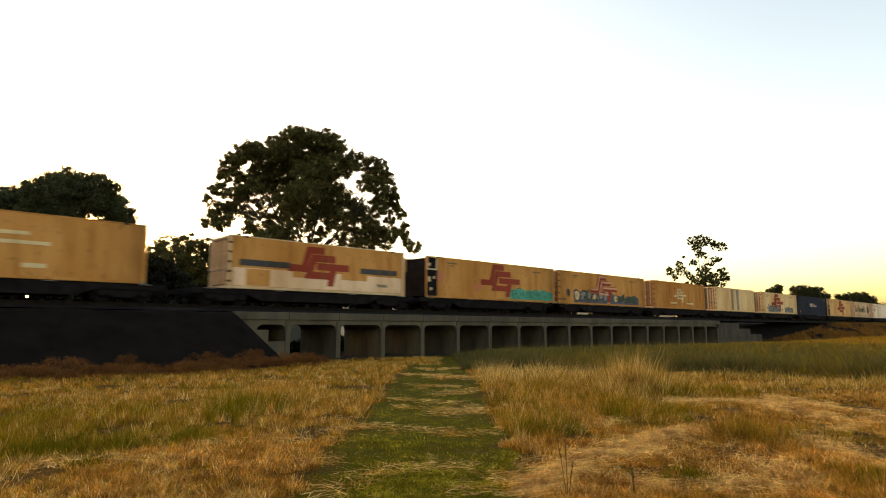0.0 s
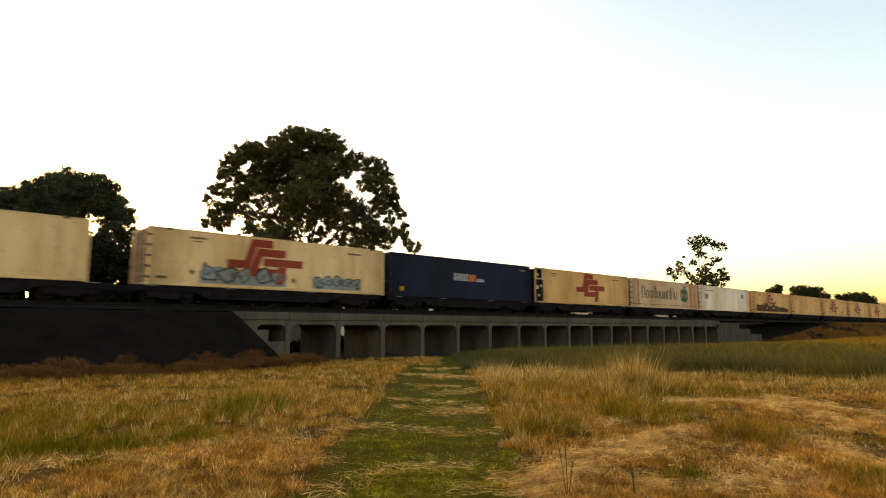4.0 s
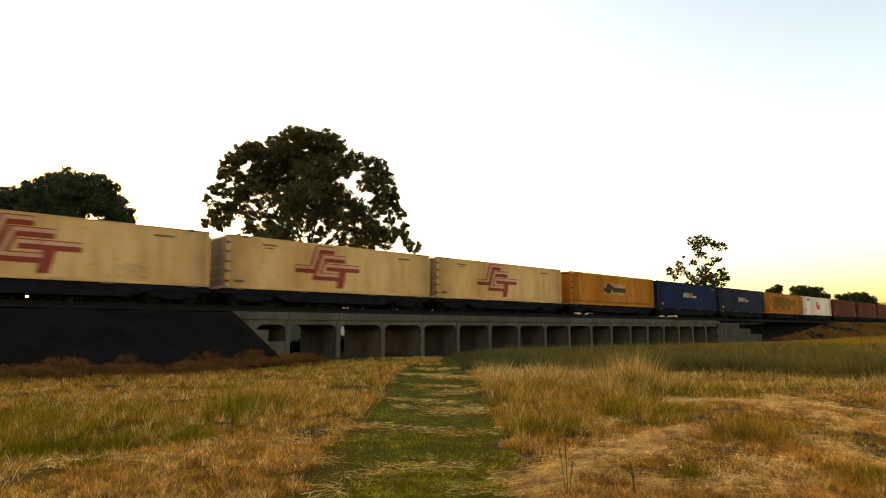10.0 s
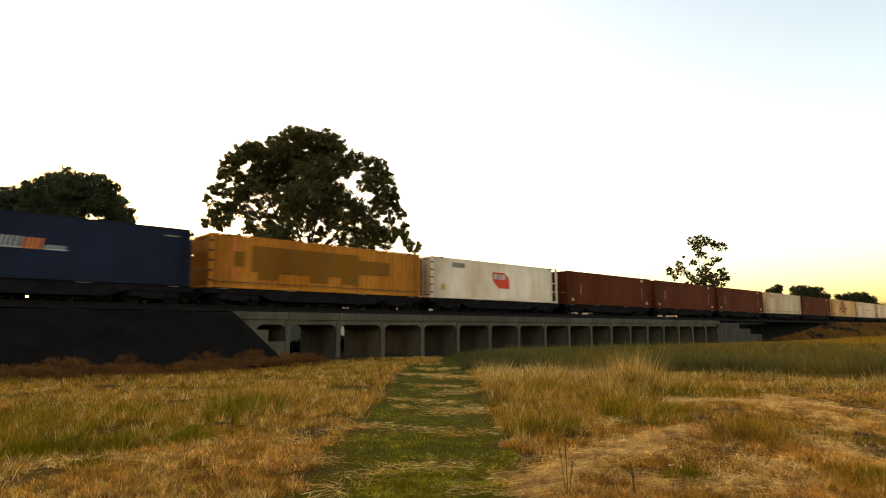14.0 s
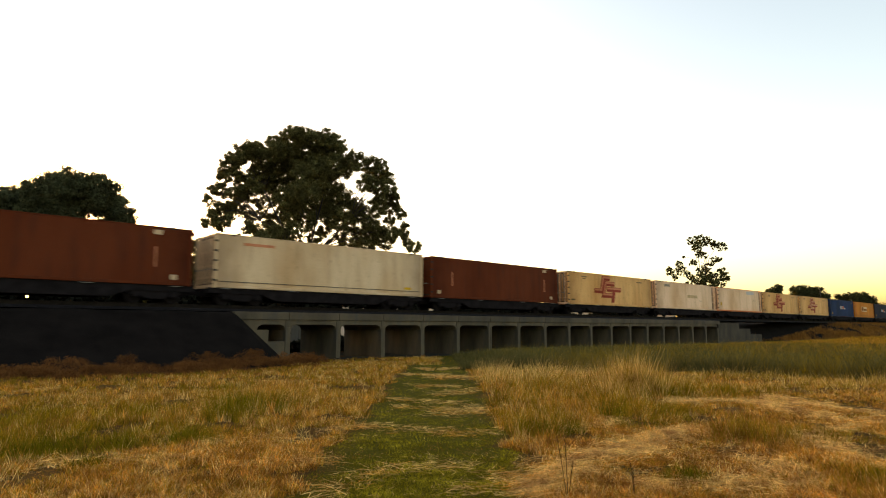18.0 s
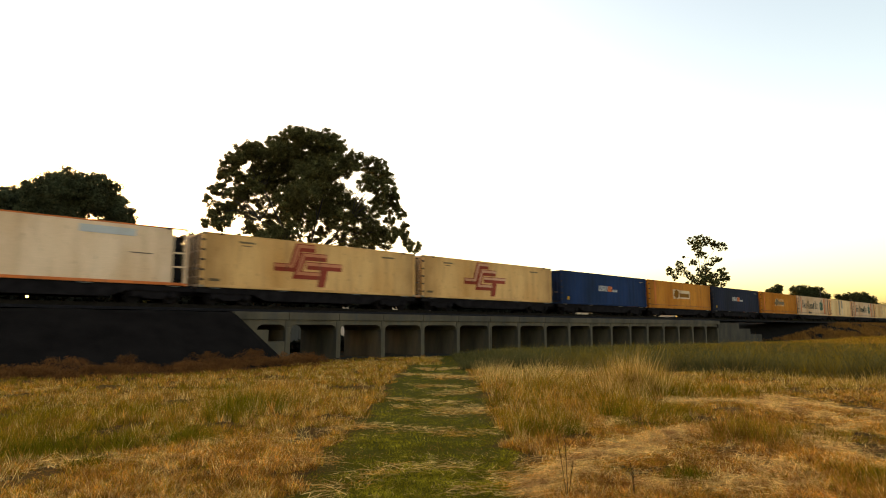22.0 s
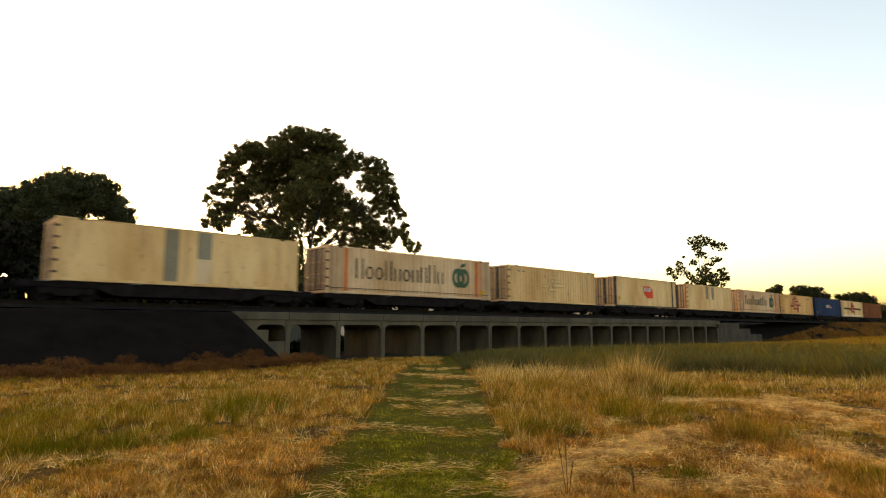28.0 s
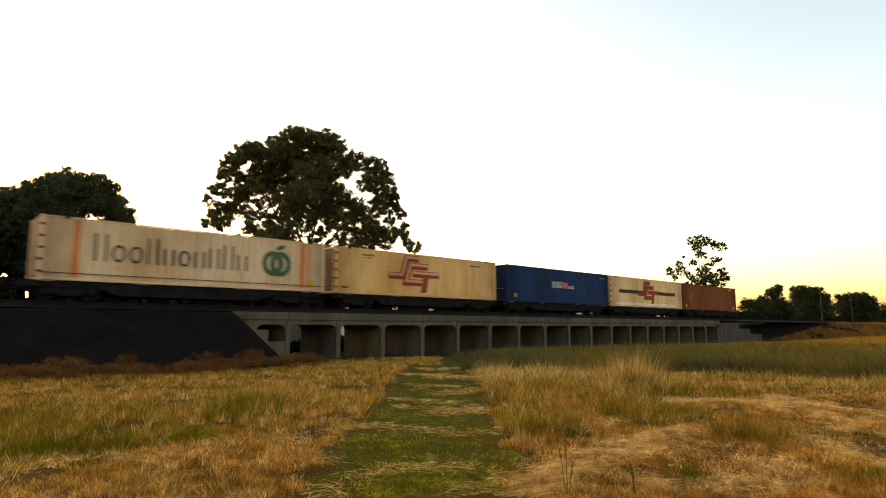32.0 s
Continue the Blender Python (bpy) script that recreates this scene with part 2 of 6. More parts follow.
def wave(x, y, s, k=0):
    """A cheap smooth field in about -1..1 with features of s metres."""
    a = np.sin(x / s * 2.1 + 1.3 * k + 1.7 * np.sin(y / s * 1.3 + k)) + np.sin(y / s * 1.9 - 2.1 * k + 1.5 * np.sin(x / s * 1.1 + 2 * k))
    return (a + 0.6 * np.sin((x + y) / s * 4.3 + k) * np.sin((x - y) / s * 3.7 - k)) / 2.4


# ---- ground
PX, PY, PDX, PDY = 3.65, 4.28, 0.680, 0.733      # the mown path: a point on its middle, and its direction
PATH_HALF, BELT_EDGE = 1.12, 22.2               # half the path's width; how far off the uncut belt begins


def off_path(x, y):
    return (x - PX) * PDY - (y - PY) * PDX


def ground_z(x, y):
    near = 1 - smooth01(60, 120, np.hypot(x, y))
    return -0.28 * smooth01(17, 28, y) * smooth01(2, 12, x) * (1 - smooth01(80, 110, x)) + near * (0.05 * wave(x, y, 3.0) + 0.03 * wave(x, y, 1.1, 2))


def verge_line(x):
    """Where the field's grass ends before the embankment."""
    return 21.2 + 1.8 * smooth01(9, 13, x) + 1.2 * (1 - smooth01(2, 4.5, x))


def ground():
    xs = np.concatenate([[-2500, -800, -250, -90, -40, -20], np.arange(-10, 40, 0.4), np.arange(40, 130, 2.5), [140, 180, 250, 400, 800, 2500]])
    ys = np.concatenate([[-2500, -600, -150, -50, -20], np.arange(-8, 32, 0.4), np.arange(32, 80, 4), [100, 140, 200, 300, 600, 2500]])
    X, Y = np.meshgrid(xs, ys)
    V = np.stack([X, Y, ground_z(X, Y)], -1).reshape(-1, 3)
    w, h = len(xs), len(ys)
    i = (np.arange(h - 1)[:, None] * w + np.arange(w - 1)[None]).ravel()
    m = mat("dry_field", (0.096, 0.045, 0.013), 0.95, 0, 0.35, 0.7, 12, 0.6, dirt=(0.05, 0.038, 0.008), dirt_amount=0.8, gloss=0.02)
    nt = m.node_tree
    N, L = nt.nodes.new, nt.links.new
    co, sep = N("ShaderNodeTexCoord"), N("ShaderNodeVectorMath")
    sep.operation = "DOT_PRODUCT"
    sep.inputs[1].default_value = (PDY, -PDX, 0)
    L(co.outputs["Object"], sep.inputs[0])
    wob = N("ShaderNodeTexNoise")
    wob.inputs["Scale"].default_value = 0.9
    L(co.outputs["Object"], wob.inputs[0])
    a1, a2, a3 = N("ShaderNodeMath"), N("ShaderNodeMath"), N("ShaderNodeMapRange")
    a1.operation, a2.operation = "ADD", "ABSOLUTE"
    a1.inputs[1].default_value = -(PX * PDY - PY * PDX)
    L(sep.outputs["Value"], a1.inputs[0])
    ad = N("ShaderNodeMath")
    ad.operation = "MULTIPLY_ADD"
    ad.inputs[1].default_value, ad.inputs[2].default_value = 1.2, -0.6
    L(wob.outputs[0], ad.inputs[0])
    ad2 = N("ShaderNodeMath")
    L(a1.outputs[0], ad2.inputs[0])
    L(ad.outputs[0], ad2.inputs[1])
    L(ad2.outputs[0], a2.inputs[0])
    a3.inputs[1].default_value, a3.inputs[2].default_value, a3.inputs[3].default_value, a3.inputs[4].default_value = 0.9, 1.35, 1, 0
    L(a2.outputs[0], a3.inputs[0])
    b = nt.nodes["Principled BSDF"]
    src = b.inputs["Base Color"].links[0].from_socket
    mx = N("ShaderNodeMix")
    mx.data_type = "RGBA"
    L(a3.outputs[0], mx.inputs[0])
    L(src, mx.inputs[6])
    mx.inputs[7].default_value = (0.06, 0.05, 0.005, 1)
    L(mx.outputs[2], b.inputs["Base Color"])
    ob = new("ground", arrays("ground", V, np.stack([i, i + 1, i + w + 1, i + w], 1), m, True))
    tagged(ob, "dry straw-coloured field with a mown green track", "field", kind="structure")


ground()


def heightfield(name, xs, ys, fz, material, label, kind="structure", category="embankment"):
    X, Y = np.meshgrid(xs, ys)
    V = np.stack([X, Y, fz(X, Y)], -1).reshape(-1, 3)
    w, h = len(xs), len(ys)
    i = (np.arange(h - 1)[:, None] * w + np.arange(w - 1)[None]).ravel()
    ob = new(name, arrays(name, V, np.stack([i, i + 1, i + w + 1, i + w], 1), material, True))
    return tagged(ob, label, category, kind=kind)


TOP = 2.30           # formation level under the ballast


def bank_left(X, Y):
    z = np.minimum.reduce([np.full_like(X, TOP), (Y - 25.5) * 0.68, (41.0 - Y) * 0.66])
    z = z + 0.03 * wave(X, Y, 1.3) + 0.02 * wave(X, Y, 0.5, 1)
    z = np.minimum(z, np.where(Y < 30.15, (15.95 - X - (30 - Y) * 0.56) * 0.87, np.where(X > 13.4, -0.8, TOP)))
    apron = np.where((Y > verge_line(X) + 0.5) & (X < 14.5), ground_z(X, Y) + 0.03, -0.8)       # the same dark ground before the foot
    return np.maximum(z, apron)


def wall_step(X):
    return np.where(X < 77.3, 2.0, np.where(X < 80.7, 1.35, np.where(X < 84.4, 0.62, -0.1)))


def bank_right(X, Y):
    toe = 30.45 - 4.5 * smooth01(83, 128, X)
    z = np.minimum.reduce([np.full_like(X, TOP), (Y - toe) * 0.66 + wall_step(X), (41.0 - Y) * 0.66])
    z = np.where(Y < toe - 0.1, -0.8, z) + 0.05 * wave(X, Y, 1.3)
    return np.maximum(np.where(X < 71.38, -0.8, z), -0.8)


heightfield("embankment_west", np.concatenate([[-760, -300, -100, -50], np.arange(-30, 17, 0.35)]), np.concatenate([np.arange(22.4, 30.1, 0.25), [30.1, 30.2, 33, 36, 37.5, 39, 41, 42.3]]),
            bank_left, DARK_EARTH, "very dark earth railway embankment")
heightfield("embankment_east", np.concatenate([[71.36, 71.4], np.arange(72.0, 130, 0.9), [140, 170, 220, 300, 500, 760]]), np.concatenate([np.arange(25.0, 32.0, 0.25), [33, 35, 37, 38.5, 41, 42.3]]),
            bank_right, DARK_EARTH, "dark earth railway embankment with dry grass")


# ---- the multi-span concrete bridge
BRIDGE_Y, BRIDGE_DEPTH, SPAN, FIRST = 30.0, 4.05, 3.225, 16.38


def bridge():
    b = thing("railway_bridge", pose(0, 0, 0), "long low grey concrete railway bridge on wall piers", "bridge")
    y0, y1 = BRIDGE_Y, BRIDGE_Y + BRIDGE_DEPTH
    n = 18
    joints = [13.3] + [FIRST + i * SPAN for i in range(n - 1)] + [71.6]
    for u, v in zip(joints, joints[1:]):
        part("deck_beam", slab(u + 0.012, v - 0.012, y0 - 0.06, y1 + 0.06, 1.95, 2.36, 0.02), AGED, b, "stained concrete deck beam")
    for i in range(n):
        x = FIRST + i * SPAN
        if i == n - 1:
            x = 71.15
        if i in (5, 12):       # an expansion joint: two thin piers side by side
            for s in (-0.095, 0.095):
                shared("pier", "half_pier", lambda: slab(-0.075, 0.075, y0, y1, -0.75, 1.56, 0.015), PIER, b, (x + s, 0, 0))
        else:
            shared("pier", "pier", lambda: slab(-0.15, 0.15, y0, y1, -0.75, 1.56, 0.015), PIER, b, (x, 0, 0))
    # headwall over each cell, with haunched corners
    for i in range(-1, n - 1):
        x0 = FIRST + i * SPAN + 0.152 if i >= 0 else 14.58
        x1 = FIRST + (i + 1) * SPAN - 0.152 if i < n - 2 else 70.97
        bm = bmesh.new()
        h, c = 1.70, 0.30
        prism(bm, [(x0, 1.945), (x0, h - c), (x0 + c * 0.25, h - c * 0.35), (x0 + c, h), (x1 - c, h), (x1 - c * 0.25, h - c * 0.35), (x1, h - c), (x1, 1.945)], y0 + 0.03, y1 - 0.03)
        part("haunched_headwall", bm, CONCRETE, b)
        if i >= 0:
            shared("pier_cap", "cap", lambda: slab(-0.15, 0.15, y0 + 0.004, y1, 1.563, 1.944), PIER, b, (FIRST + i * SPAN, 0, 0))
    bm = bmesh.new()
    prism(bm, [(13.25, 1.944), (13.25, 1.85), (15.95, -0.7), (16.2, -0.7), (16.2, 0.80), (15.24, 0.80), (15.24, 1.42), (14.575, 1.42), (14.575, 1.944)], y0 + 0.01, y0 + 0.5)
    part("stepped_abutment", bm, CONCRETE, b, "stepped concrete abutment wall")
    bm = bmesh.new()
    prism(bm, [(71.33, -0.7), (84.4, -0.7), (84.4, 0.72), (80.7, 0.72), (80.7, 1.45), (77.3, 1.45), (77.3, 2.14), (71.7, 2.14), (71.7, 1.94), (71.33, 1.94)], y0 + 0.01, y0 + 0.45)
    part("wing_wall", bm, WING_CONCRETE, b, "dark patchy stepped concrete wing wall")
    part("invert_slab", slab(16.0, 71.2, y0 + 0.05, y1 + 0.5, -0.9, -0.42), CONCRETE, b)


bridge()


# unseen dark ground added to cut light bounced up under the bridge
def bounce_damper():
    xs, ys = np.arange(14.0, 74.0, 1.0), np.arange(28.9, 40.0, 0.55)
    X, Y = np.meshgrid(xs, ys)
    V = np.stack([X, Y, np.maximum(ground_z(X, Y), -0.4) + 0.03], -1).reshape(-1, 3)
    w = len(xs)
    i = (np.arange(len(ys) - 1)[:, None] * w + np.arange(w - 1)[None]).ravel()
    m = mat("bounce_damping_dark", (0.022, 0.018, 0.012), 0.95, 0, 0.35, 1.2, 14, 0.5, gloss=0.1)
    tagged(new("bounce_damper", arrays("bounce_damper", V, np.stack([i, i + 1, i + w + 1, i + w], 1), m, True)), "dark ground added under the bridge to cut bounced light", "creek bed", kind="structure")


bounce_damper()

# ---- track
TRACK_Y = 32.41
RAIL_TOP = 2.72


def track():
    bm = bmesh.new()
    a = [bm.verts.new((-760, y, z)) for y, z in ((30.32, 2.37), (31.0, 2.52), (33.7, 2.52), (34.0, 2.37))]
    b = [bm.verts.new((760, v.co.y, v.co.z)) for v in a]
    for i in range(3):
        bm.faces.new((a[i], b[i], b[i + 1], a[i + 1]))
    bm.faces.new((a[3], b[3], b[0], a[0]))
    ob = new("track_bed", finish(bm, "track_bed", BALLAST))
    tagged(ob, "dark stone ballast bed under the rails", "track bed", kind="structure")
    bm = bmesh.new()
    for i in range(-70, 280):
        box(bm, i * 0.65 - 0.12, i * 0.65 + 0.12, TRACK_Y - 1.2, TRACK_Y + 1.2, 2.44, 2.526)
    tagged(new("sleepers", finish(bm, "sleepers", SLEEPER)), "grey concrete railway sleepers in ballast", "sleepers", kind="stuff")
    for s in (-1, 1):
        bm = bmesh.new()
        y = TRACK_Y + s * 0.76
        for w, z0, z1 in ((0.07, 2.53, 2.556), (0.012, 2.55, 2.685), (0.036, 2.683, RAIL_TOP)):
            box(bm, -760, 760, y - w, y + w, z0, z1)
        tagged(new("rail", finish(bm, "rail", RAIL)), "rusty steel running rail on sleepers", "rail", "rails of the track", "structure")


track()

# ---- the train: a wagon under every container, each keyed on its own
SPEED, SLOWING, MID = 19.352, 0.01364, 16.0
MOVERS = []
FLOOR = 3.60         # underside of the containers
HIGH, HALF = 2.9, 1.25
NEAR = -HALF         # the side that faces the viewer


def hull(length, depth, pitch, right_in=0.0, left_in=0.0):
    """The container's box with ribs pressed into both long sides."""
    bm = bmesh.new()
    l0, l1 = -length / 2 + 0.09 + left_in, length / 2 - 0.09 - right_in
    n = max(2, round((l1 - l0) / pitch))
    p = (l1 - l0) / n
    near = []
    for i in range(n):
        x = l0 + i * p
        for u, d in ((0.0, 0), (0.34, 0), (0.5, 1), (0.84, 1)):
            near.append((x + u * p, -HALF + 0.025 + d * depth))
    near.append((l1, -HALF + 0.025))
    ring = near + [(x, -y) for x, y in near[::-1]]
    a, b = [bm.verts.new((x, y, 0.16)) for x, y in ring], [bm.verts.new((x, y, HIGH - 0.07)) for x, y in ring]
    for i in range(len(ring)):
        j = (i + 1) % len(ring)
        bm.faces.new((a[i], a[j], b[j], b[i]))
    m = len(near)
    for k in range(m - 1):
        bm.faces.new((b[k], b[k + 1], b[2 * m - 2 - k], b[2 * m - 1 - k]))
        bm.faces.new((a[k + 1], a[k], a[2 * m - 1 - k], a[2 * m - 2 - k]))
    return bm


def door_leaf():
    bm = slab(0, 0.05, -0.58, 0.58, 0.2, 2.74)
    for y in (-0.45, -0.15, 0.15, 0.45):
        box(bm, -0.025, 0.0, y - 0.06, y + 0.06, 0.3, 2.64)
    return bm


def gasket():
    """The dark seal round a door leaf, widened for the shade of its recess."""
    bm = bmesh.new()
    for y0, y1, z0, z1 in ((-0.584, -0.52, 0.19, 2.75), (0.52, 0.584, 0.19, 2.75), (-0.52, 0.52, 0.19, 0.26), (-0.52, 0.52, 2.68, 2.75)):
        box(bm, -0.012, 0.03, y0, y1, z0, z1)
    return bm


def locking_bar():
    bm = bmesh.new()
    tube(bm, (0, 0, 0.10), (0, 0, 2.84), 0.022, 0.022, 6)
    for z in (0.12, 0.55, 1.15, 1.9, 2.72):
        box(bm, -0.03, 0.05, -0.055, 0.055, z, z + 0.07)
    return bm


def plate(name, parent, key, pts, layer=0, label=""):
    """A thin painted shape on the near side; pts are (along, up)."""
    bm = bmesh.new()
    y = NEAR + 0.018 - 0.005 * (layer + 1)
    prism(bm, pts, y, y + 0.05)
    return part(name, bm, PAINT[key], parent, label)


def rect(x0, x1, z0, z1):
    return [(x0, z0), (x1, z0), (x1, z1), (x0, z1)]


LOGO_S = [(-2.23, 1.34), (-1.13, 1.34), (-0.74, 2.54), (0.37, 2.54)]
LOGO_C = [(1.17, 2.05), (-0.38, 2.05), (-0.78, 0.95), (0.72, 0.95)]
LOGO_T = [(-0.18, 1.53), (2.25, 1.53)]


def logo_bars(c, key, x=0.0, w=0.40, outline="", stem=True, size=1.0, hollow=""):
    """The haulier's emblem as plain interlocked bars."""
    for k, (name, pts) in enumerate((("emblem_bar", LOGO_S), ("emblem_hook", LOGO_C), ("emblem_crossbar", LOGO_T))):
        q = [(px * size + x, 1.45 + (pz - 1.45) * size) for px, pz in pts]
        if outline:
            plate(name + "_highlight", c, outline, ribbon([(px + 0.02, pz + 0.09 * size) for px, pz in q], 0.17 * size), k % 2 + 4)
        if hollow:
            plate(name + "_core", c, hollow, ribbon(q, w * size - 0.13), k % 2 + 4)
        plate(name, c, key, ribbon(q, w * size), k % 2 + 1)
    if stem:
        plate("emblem_stem", c, key, [(x + a * size, 1.45 + (b - 1.45) * size) for a, b in ((0.76, 1.30), (1.26, 1.30), (1.05, 0.30), (0.57, 0.30))], 3)


def lettering(c, key, x0, x1, z, heights, layer=1, gap=0.28, round_from=()):
    """Lettering too much a brand's own to copy: plain blocks, letter by letter, of its size and colour."""
    n = len(heights)
    step = (x1 - x0) / n
    for i, (lo, hi) in enumerate(heights):
        a, b = x0 + step * (i + gap / 2), x0 + step * (i + 1 - gap / 2)
        bm = bmesh.new()
        y = NEAR + 0.018 - 0.005 * (layer + 1)
        if i in round_from:
            ring(bm, (a + b) / 2, z + (lo + hi) / 2, (b - a) / 2 * 1.1, (hi - lo) / 2, 0.10, y)
        else:
            t = 0.10 if b - a > 0.3 else b - a
            for q in ((a, a + t), (b - t, b)) if b - a > 0.3 else ((a, b),):
                prism(bm, rect(q[0], q[1], z + lo, z + hi), y, y + 0.05)
        part("letter_block", bm, PAINT[key], c)


def ring(bm, cx, cz, rx, rz, w, y, n=20, a0=0.0, a1=6.2832):
    """A flat band round an ellipse."""
    full = a1 - a0 > 6.2
    k = n if full else n + 1
    rows = []
    for i in range(k):
        t = a0 + (a1 - a0) * i / n
        c, s = math.cos(t), math.sin(t)
        rows.append([bm.verts.new((cx + c * r0, yy, cz + s * r1)) for r0, r1, yy in ((rx, rz, y), (rx - w, rz - w, y), (rx - w, rz - w, y + 0.05), (rx, rz, y + 0.05))])
    for i in range(n):
        u, v = rows[i], rows[(i + 1) % k]
        for j in range(4):
            bm.faces.new((u[j], u[(j + 1) % 4], v[(j + 1) % 4], v[j]))


def blob(rng, x, z, rx, rz, n=11):
    return [(x + rx * math.cos(6.2832 * i / n) * rng.uniform(0.7, 1.15), z + rz * math.sin(6.2832 * i / n) * rng.uniform(0.7, 1.15)) for i in range(n)]


def graffiti(c, fills, edge, x0, x1, z0, z1, seed, n, mist="", fill=0.76):
    """Sprayed blocky shapes with dark outlines, close together and wordless."""
    rng = random.Random(seed)
    step, zm, hz = (x1 - x0) / n, (z0 + z1) / 2, (z1 - z0) / 2
    if mist:
        m = 3 * n
        top = [(x0 + (x1 - x0) * k / m, zm + hz * rng.uniform(0.0, 0.75) * (1 if 0 < k < m else 0.4)) for k in range(m + 1)]
        plate("spray_ground", c, mist, [(x0, z0), (x1, z0)] + top[::-1], 0)
    for i in range(n):
        x, slant = x0 + step * (i + 0.5), rng.uniform(-0.2, 0.35)
        hw, lo, hi = step * rng.uniform(0.55, 0.75), zm - hz * rng.uniform(0.6, 1.0), zm + hz * rng.uniform(0.4, 1.0)
        ring_of = []
        for k in range(9):
            t = 6.2832 * k / 9 + rng.uniform(-0.25, 0.25)
            q = rng.uniform(0.55, 1.15)
            pz = max(z0, zm + (hi - zm if math.sin(t) > 0 else zm - lo) * math.sin(t) * q * 1.1)
            ring_of.append((min(x1, max(x0, x + hw * math.cos(t) * q + slant * (pz - zm))), pz))
        mid = (sum(p[0] for p in ring_of) / 9, sum(p[1] for p in ring_of) / 9)
        inner = [(mid[0] + (px - mid[0]) * fill, mid[1] + (pz - mid[1]) * fill) for px, pz in ring_of]
        plate("spray_outline", c, edge, ring_of, 1 + i % 2)
        plate("spray_fill", c, rng.choice(fills), inner, 3 + i % 2)
        for _ in range(2):
            a, e = rng.uniform(-0.5, 0.5) * hw, rng.uniform(-0.3, 0.3) * hw
            plate("spray_stroke", c, edge, ribbon([(mid[0] + a, mid[1] - hz * rng.uniform(0.1, 0.5)), (mid[0] + a + e, mid[1] + hz * rng.uniform(0.0, 0.4))], 0.07), 5)


def cloud(c, key, x0, x1, z0, z1, seed, layer=1):
    """A rolled patch of paint with a row of rounded humps along its top."""
    rng = random.Random(seed)
    n = max(3, int((x1 - x0) / 0.85))
    pts = [(x1, z0), (x0, z0)]
    for i in range(n):
        w, h = (x1 - x0) / n, (z1 - z0) * rng.uniform(0.75, 1.0)
        cx = x0 + w * (i + 0.5)
        for k in range(7):
            t = math.pi * (1 - k / 6)
            pts.append((cx + w / 2 * math.cos(t) * 0.98, z0 + h * (0.72 + 0.28 * math.sin(t))))
    plate("spray_cloud", c, key, pts[::-1], layer)


def scrawl(c, x, z):
    """Thin sprayed lines: two wheels and a frame."""
    y = NEAR + 0.003
    for s in (-0.5, 0.5):
        bm = bmesh.new()
        ring(bm, x + s, z - 0.05, 0.34, 0.30, 0.05, y)
        part("sprayed_wheel", bm, PAINT["shadow"], c)
    for pts in ([(-0.5, -.05), (-0.15, .3), (0.3, .3), (0.5, -.05)], [(-0.15, .3), (0.02, -.05), (0.3, .3)], [(-0.3, .36), (-0.02, .36)], [(0.3, .3), (0.34, .42), (0.5, .42)]):
        plate("sprayed_line", c, "shadow", ribbon([(x + a, z + b) for a, b in pts], 0.05), 2)


def apple(c, x, z):
    bm = bmesh.new()
    y = NEAR + 0.008
    ring(bm, x - 0.24, z, 0.64, 0.70, 0.27, y)
    bm2 = bmesh.new()
    ring(bm2, x + 0.24, z, 0.64, 0.70, 0.27, y - 0.005)
    part("emblem_ring", bm, PAINT["green"], c, "green emblem ring")
    part("emblem_ring", bm2, PAINT["green"], c, "green emblem ring")
    plate("emblem_leaf", c, "green", [(x - 0.1, z + 0.72), (x + 0.1, z + 1.02), (x + 0.55, z + 1.1), (x + 0.4, z + 0.85)], 1)


def store_sign(c, ink="ink"):
    tall, low = (0.0, 1.28), (0.0, 0.82)
    lettering(c, ink, -5.15, 2.45, 0.98, [tall, low, low, tall, low, low, low, (0.0, 1.05), tall, low], round_from=(1, 2, 5))
    apple(c, 4.1, 1.5)
    for x, w in ((-5.8, 0.13), (5.75, 0.13), (6.15, 0.05)):
        plate("red_stripe", c, "orange", rect(x - w, x + w, 0.2, 2.8), 1)
    plate("sticker", c, "sticker", rect(-3.4, -2.1, 0.04, 0.17), 2)
    plate("sticker", c, "sticker", rect(6.2, 6.5, 0.35, 0.7), 2)


def unit_sign(c):
    for key, x0, n, step, w, h in (("signwhite", -1.4, 8, 0.18, 0.085, 0.46), ("orange", 0.1, 4, 0.18, 0.11, 0.44), ("signwhite", 0.92, 6, 0.14, 0.06, 0.17)):
        for i in range(n):      # slanted strokes
            x = x0 + i * step
            plate("letter_stroke", c, key, [(x, 1.38), (x + w, 1.38), (x + w + 0.2 * h, 1.38 + h), (x + 0.2 * h, 1.38 + h)], 1)
        plate("letter_underline", c, key, rect(x0, x0 + n * step, 1.33, 1.376), 1)
    plate("sticker", c, "sticker", rect(-6.3, -6.05, 0.38, 0.66), 1)
    plate("serial_bar", c, "grey", rect(5.9, 6.6, 2.45, 2.52), 1)


